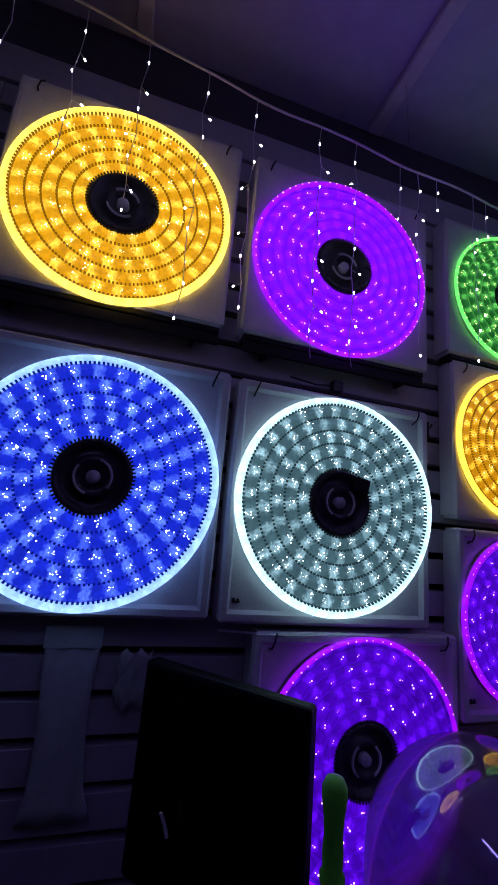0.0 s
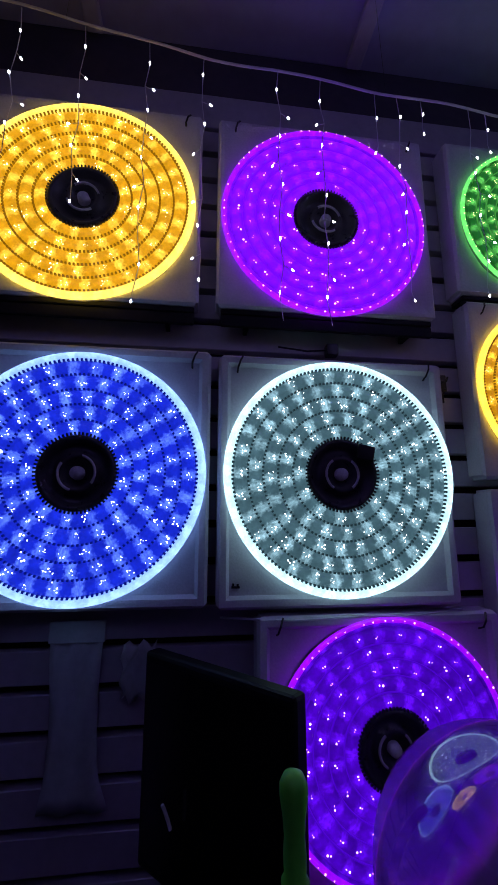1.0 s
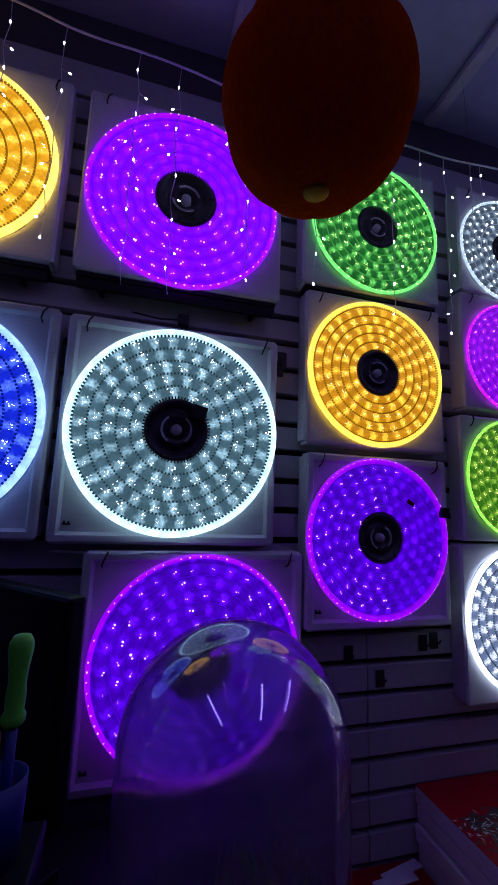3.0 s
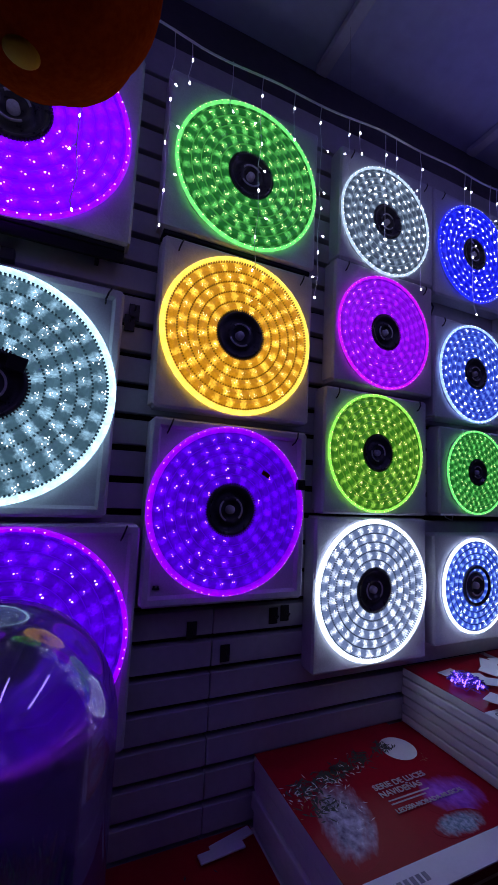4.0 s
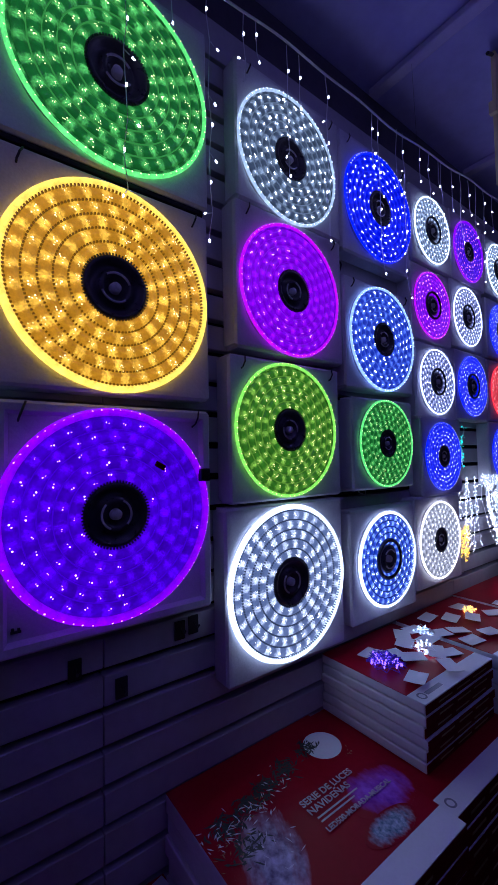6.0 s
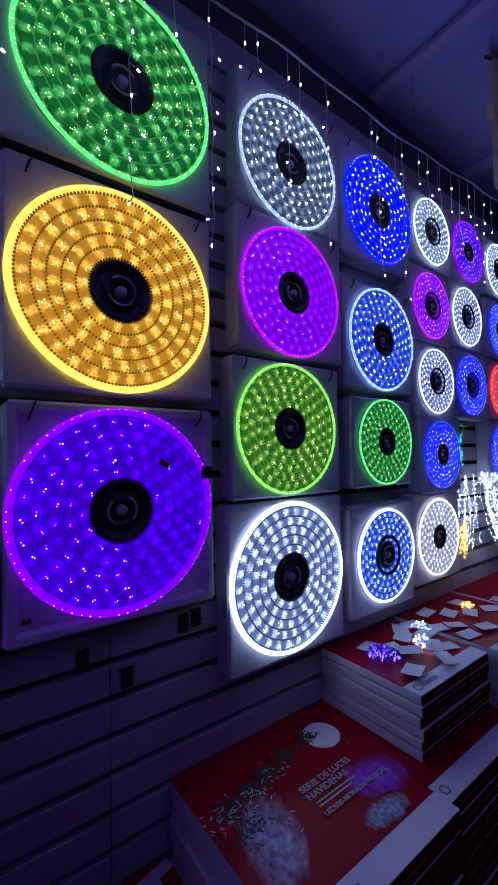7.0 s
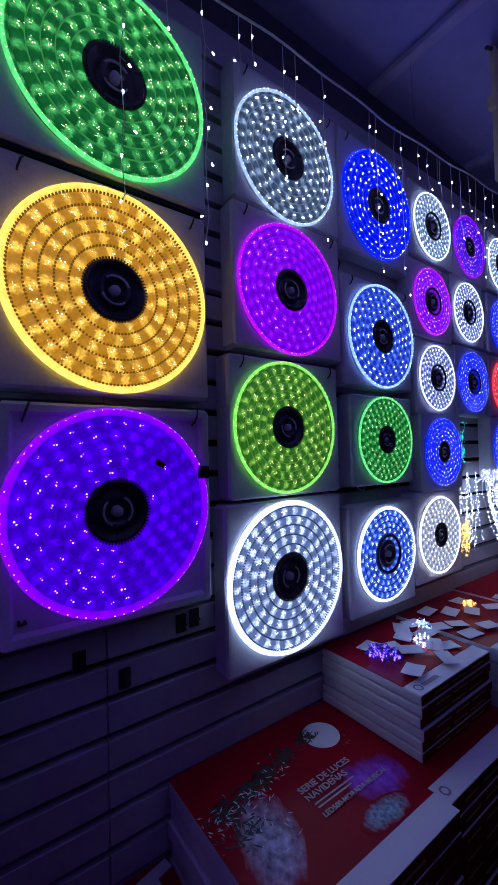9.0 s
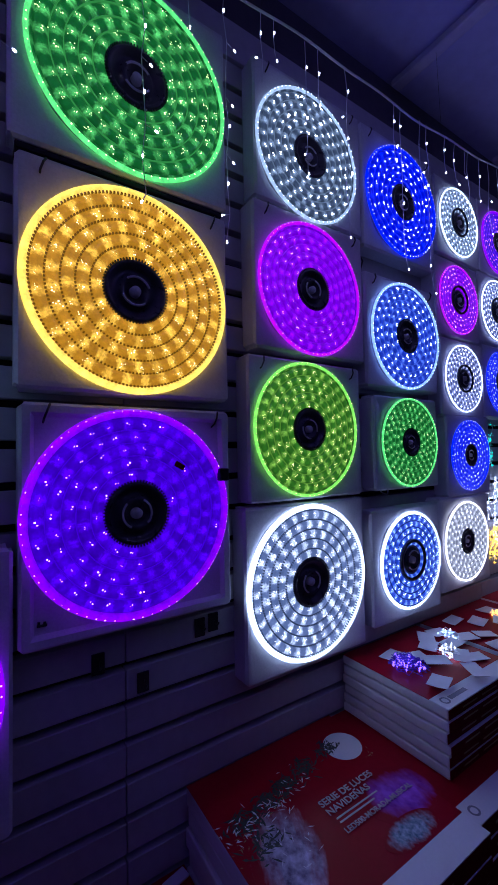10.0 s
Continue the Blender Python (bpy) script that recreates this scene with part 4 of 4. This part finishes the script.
for v in orn.data.vertices:
    v.co.z = 0.02 + (hash((round(v.co.x * 700), round(v.co.y * 700))) % 100) / 100 * 0.085
tagged(part("tinsel", sprigs(22, [(0.03, -0.02, 0.028, 160)], 0.03, 0.012), M_GREEN, dome))
orn2 = [o for o in dome.children if o.name.startswith("tinsel")][0]
for v in orn2.data.vertices:
    v.co.z = 0.02 + (hash((round(v.co.x * 600), round(v.co.y * 600))) % 100) / 100 * 0.075

lantern = thing("lantern", (0.479, 0.217, 1.927), "orange round lantern hanging from the ceiling", "lantern")
bm = bmesh.new()
rows = []
for j in range(25):
    v = math.pi * j / 24
    ring = []
    for k in range(72):
        a = 2 * math.pi * k / 72
        rib = 1.0 - 0.035 * abs(math.sin(4 * a)) ** 6
        rr = 0.099 * math.sin(v) ** 0.86 * rib
        ring.append(bm.verts.new((rr * math.cos(a), rr * math.sin(a), -0.101 * math.cos(v))))
    rows.append(ring)
for a, b in zip(rows, rows[1:]):
    for k in range(72):
        bm.faces.new((a[k], a[(k + 1) % 72], b[(k + 1) % 72], b[k]))
bmesh.ops.remove_doubles(bm, verts=bm.verts, dist=1e-5)
bmesh.ops.scale(bm, verts=bm.verts, vec=(1, 1, -1))
part("globe", bm, M_CLOTH, lantern, smooth=True)
part("cap", spin([(0.0, -0.103), (0.010, -0.103), (0.013, -0.1005), (0.012, -0.09), (0.0, -0.09)], 24), M_YELLOW, lantern, "yellow cap", True)
part("cord", tube([(0, 0, 0.095), (0.001, 0, 0.4), (0, 0, CEIL - 1.927)], 0.0025), M_HOOK, lantern, "black cord")

# ---------------------------------------------------------------- strip hanging from the ceiling
strip = thing("hanging_strip", (1.866, 0.48, CEIL), "yellowish wooden strip hung from the ceiling", "wooden strip")
part("upright", box(-0.017, 0.017, -0.006, 0.006, -0.385, -0.004, 0.002), M_WOOD, strip)
part("crosspiece", box(0.018, 0.12, -0.005, 0.005, -0.23, -0.205, 0.002), M_WOOD, strip)
part("block", box(-0.034, -0.018, -0.01, 0.01, -0.19, -0.155, 0.002), M_WOOD, strip)
part("bracket", tube([(-0.05, 0, -0.03), (-0.01, 0, -0.012), (0.05, 0, -0.035)], 0.005), M_HOOK, strip, "black bracket")

# ---------------------------------------------------------------- icicle light string along the top
icicle = thing("icicle_lights", (0.0, 0.0, 0.0), "white icicle light string strung along the wall top", "string lights")
XS = (-0.7, -0.19, 0.0, 0.128, 0.25, 0.35, 0.456, 0.714, 0.88, 1.1, 1.36, 1.55, 1.875, 2.19, 3.2)
ZS = (2.56, 2.487, 2.459, 2.437, 2.433, 2.418, 2.403, 2.391, 2.396, 2.398, 2.405, 2.41, 2.423, 2.456, 2.52)
line = [(x, 0.615 + 0.004 * math.sin(9 * x), float(np.interp(x, XS, ZS)) + 0.003 * math.sin(23 * x)) for x in [-0.7 + 0.03 * k for k in range(131)]]
part("main_cable", tube(line, 0.0024), M_WIRE, icicle, "clear white cable")
for tx in (-0.118, 0.482, 1.082, 1.682, 2.282):
    part("wire_tie", tube([(tx, 0.615 + 0.004 * math.sin(9 * tx), float(np.interp(tx, XS, ZS)) + 0.003 * math.sin(23 * tx)), (tx + 0.001, 0.625, CEIL - 0.021)], 0.0004, 4), M_HOOK, icicle, "thin dark tie wire")
BULB = mesh_of(spin([(0.0, -0.0028), (0.0013, -0.0022), (0.0018, 0.0), (0.0015, 0.0026), (0.0, 0.0036)], 10), "bulb", M_ICICLE, True)
DROPS = [(-0.42, 0.3), (-0.31, 0.26), (-0.196, 0.30), (-0.085, 0.37), (0.03, 0.51), (0.13, 0.465), (0.27, 0.52), (0.352, 0.51), (0.46, 0.12), (0.505, 0.42), (0.555, 0.06), (0.656, 0.39), (0.692, 0.08), (0.78, 0.10),
         (0.85, 0.43), (0.93, 0.10), (1.0, 0.47), (1.08, 0.14), (1.11, 0.06), (1.19, 0.28), (1.225, 0.10), (1.305, 0.38), (1.475, 0.14), (1.50, 0.39), (1.58, 0.18),
         (1.607, 0.43), (1.692, 0.08), (1.74, 0.15), (1.79, 0.06), (1.807, 0.27), (1.867, 0.11), (1.92, 0.2), (1.976, 0.10), (2.026, 0.18), (2.08, 0.3), (2.15, 0.12), (2.23, 0.22), (2.30, 0.32), (2.38, 0.15), (2.46, 0.28), (2.55, 0.2), (2.66, 0.26)]
rnd = random.Random(8)
for x, length in DROPS:
    z0, n = float(np.interp(x, XS, ZS)), max(2, round(length / 0.052))
    pts = [(x + (0.004 * math.sin(2.3 * k + 9 * x) if k else 0.0), 0.615 + (rnd.uniform(-0.004, 0.004) if k else 0.0), z0 - length * k / n) for k in range(n + 1)]
    drop = part("drop_strand", tube(pts, 0.0008, 5), M_WIRE, icicle)
    for k in range(1, n + 1):
        if rnd.random() < 0.12:
            continue
        px, py, pz = pts[k]
        a = rnd.choice((-1, 1)) * rnd.uniform(0.5, 1.3) if k < n else rnd.uniform(-0.5, 0.5)
        dx, dz = math.sin(a) * 0.018, math.cos(a) * -0.018
        if k % 2:
            bulb = part("bulb", BULB, None, drop)
            bulb.matrix_basis = Matrix.Translation((px, py - 0.003, pz))
        else:
            part("stub", tube([(px, py, pz), (px + dx * 0.6, py - 0.001, pz + dz * 0.6)], 0.0009, 4), M_WIRE, drop)
            bulb = part("bulb", BULB, None, drop)
            bulb.matrix_basis = Matrix.Translation((px + dx, py - 0.002, pz + dz)) @ Matrix.Rotation(-a, 4, "Y")

# ---------------------------------------------------------------- hooks and cables on the slatwall
def slat_hook(x, z, prong=True):
    h = thing("slatwall_hook", (x, WALL_Y - 0.0005, z), "small black display hook in a slatwall groove", "hook", "slatwall hooks")
    part("plate", box(-0.011, 0.011, -0.004, 0.0, -0.018, 0.018, 0.001), M_HOOK, h)
    if prong:
        part("prong", tube([(0, -0.004, 0.004), (0, -0.02, -0.002), (0, -0.026, 0.006)], 0.002), M_HOOK, h)


for x, z in ((0.89, 1.147), (1.036, 1.221), (1.006, 1.217), (0.811, 1.202), (0.632, 1.845), (0.64, 1.87), (0.10, 1.33)):
    slat_hook(x, z)


def cable(points, r, mat, label):
    ob = part("cable", tube(points, r), mat)
    tagged(ob, label, "cable")


cable([(1.535, 0.752, 1.535), (1.53, 0.748, 1.49), (1.545, 0.744, 1.452), (1.572, 0.744, 1.444), (1.577, 0.746, 1.462), (1.56, 0.748, 1.49), (1.548, 0.752, 1.52)], 0.0018, M_WIRE, "looped white cable hanging on the slatwall")
cable([(1.475, 0.745, 2.10), (1.487, 0.735, 2.07), (1.478, 0.742, 2.03), (1.50, 0.74, 2.0)], 0.0025, M_HOOK, "black cable hanging between the trays")
cable([(0.18, 0.74, 1.424), (0.30, 0.716, 1.421), (0.42, 0.714, 1.425), (0.52, 0.716, 1.423), (0.62, 0.735, 1.428)], 0.0022, M_WIRE, "pale cable lying along a tray edge")
plug = thing("adapter", (0.40, WALL_Y - 0.003, 1.925), "small dark adapter plug on the slatwall", "adapter")
part("body", box(-0.012, 0.012, -0.02, 0.0, -0.012, 0.012, 0.002), M_HOOK, plug)
part("lead", tube([(-0.012, -0.012, 0), (-0.05, -0.012, -0.004), (-0.11, -0.01, 0.003)], 0.002), M_HOOK, plug)

# ---------------------------------------------------------------- slats of the wall
GAP, RUN = 0.0145, 0.0665
PANELS = ((X0, -0.361), (-0.359, 0.8585), (0.8605, 2.0785), (2.0805, 3.2985), (3.3005, X1))
SLATS = [mesh_of(box(a, b, 0.0, 0.0252, -(RUN - GAP) / 2, (RUN - GAP) / 2, 0.0012, None, 1), "slat", M_SLAT) for a, b in PANELS]
for me in SLATS:
    for k in range(-9, 21):
        s = part("slat", me, None, wall_north)
        s.location = (0, WALL_Y + random.uniform(-0.0006, 0.0006), 1.049 + RUN * (k + 0.5))
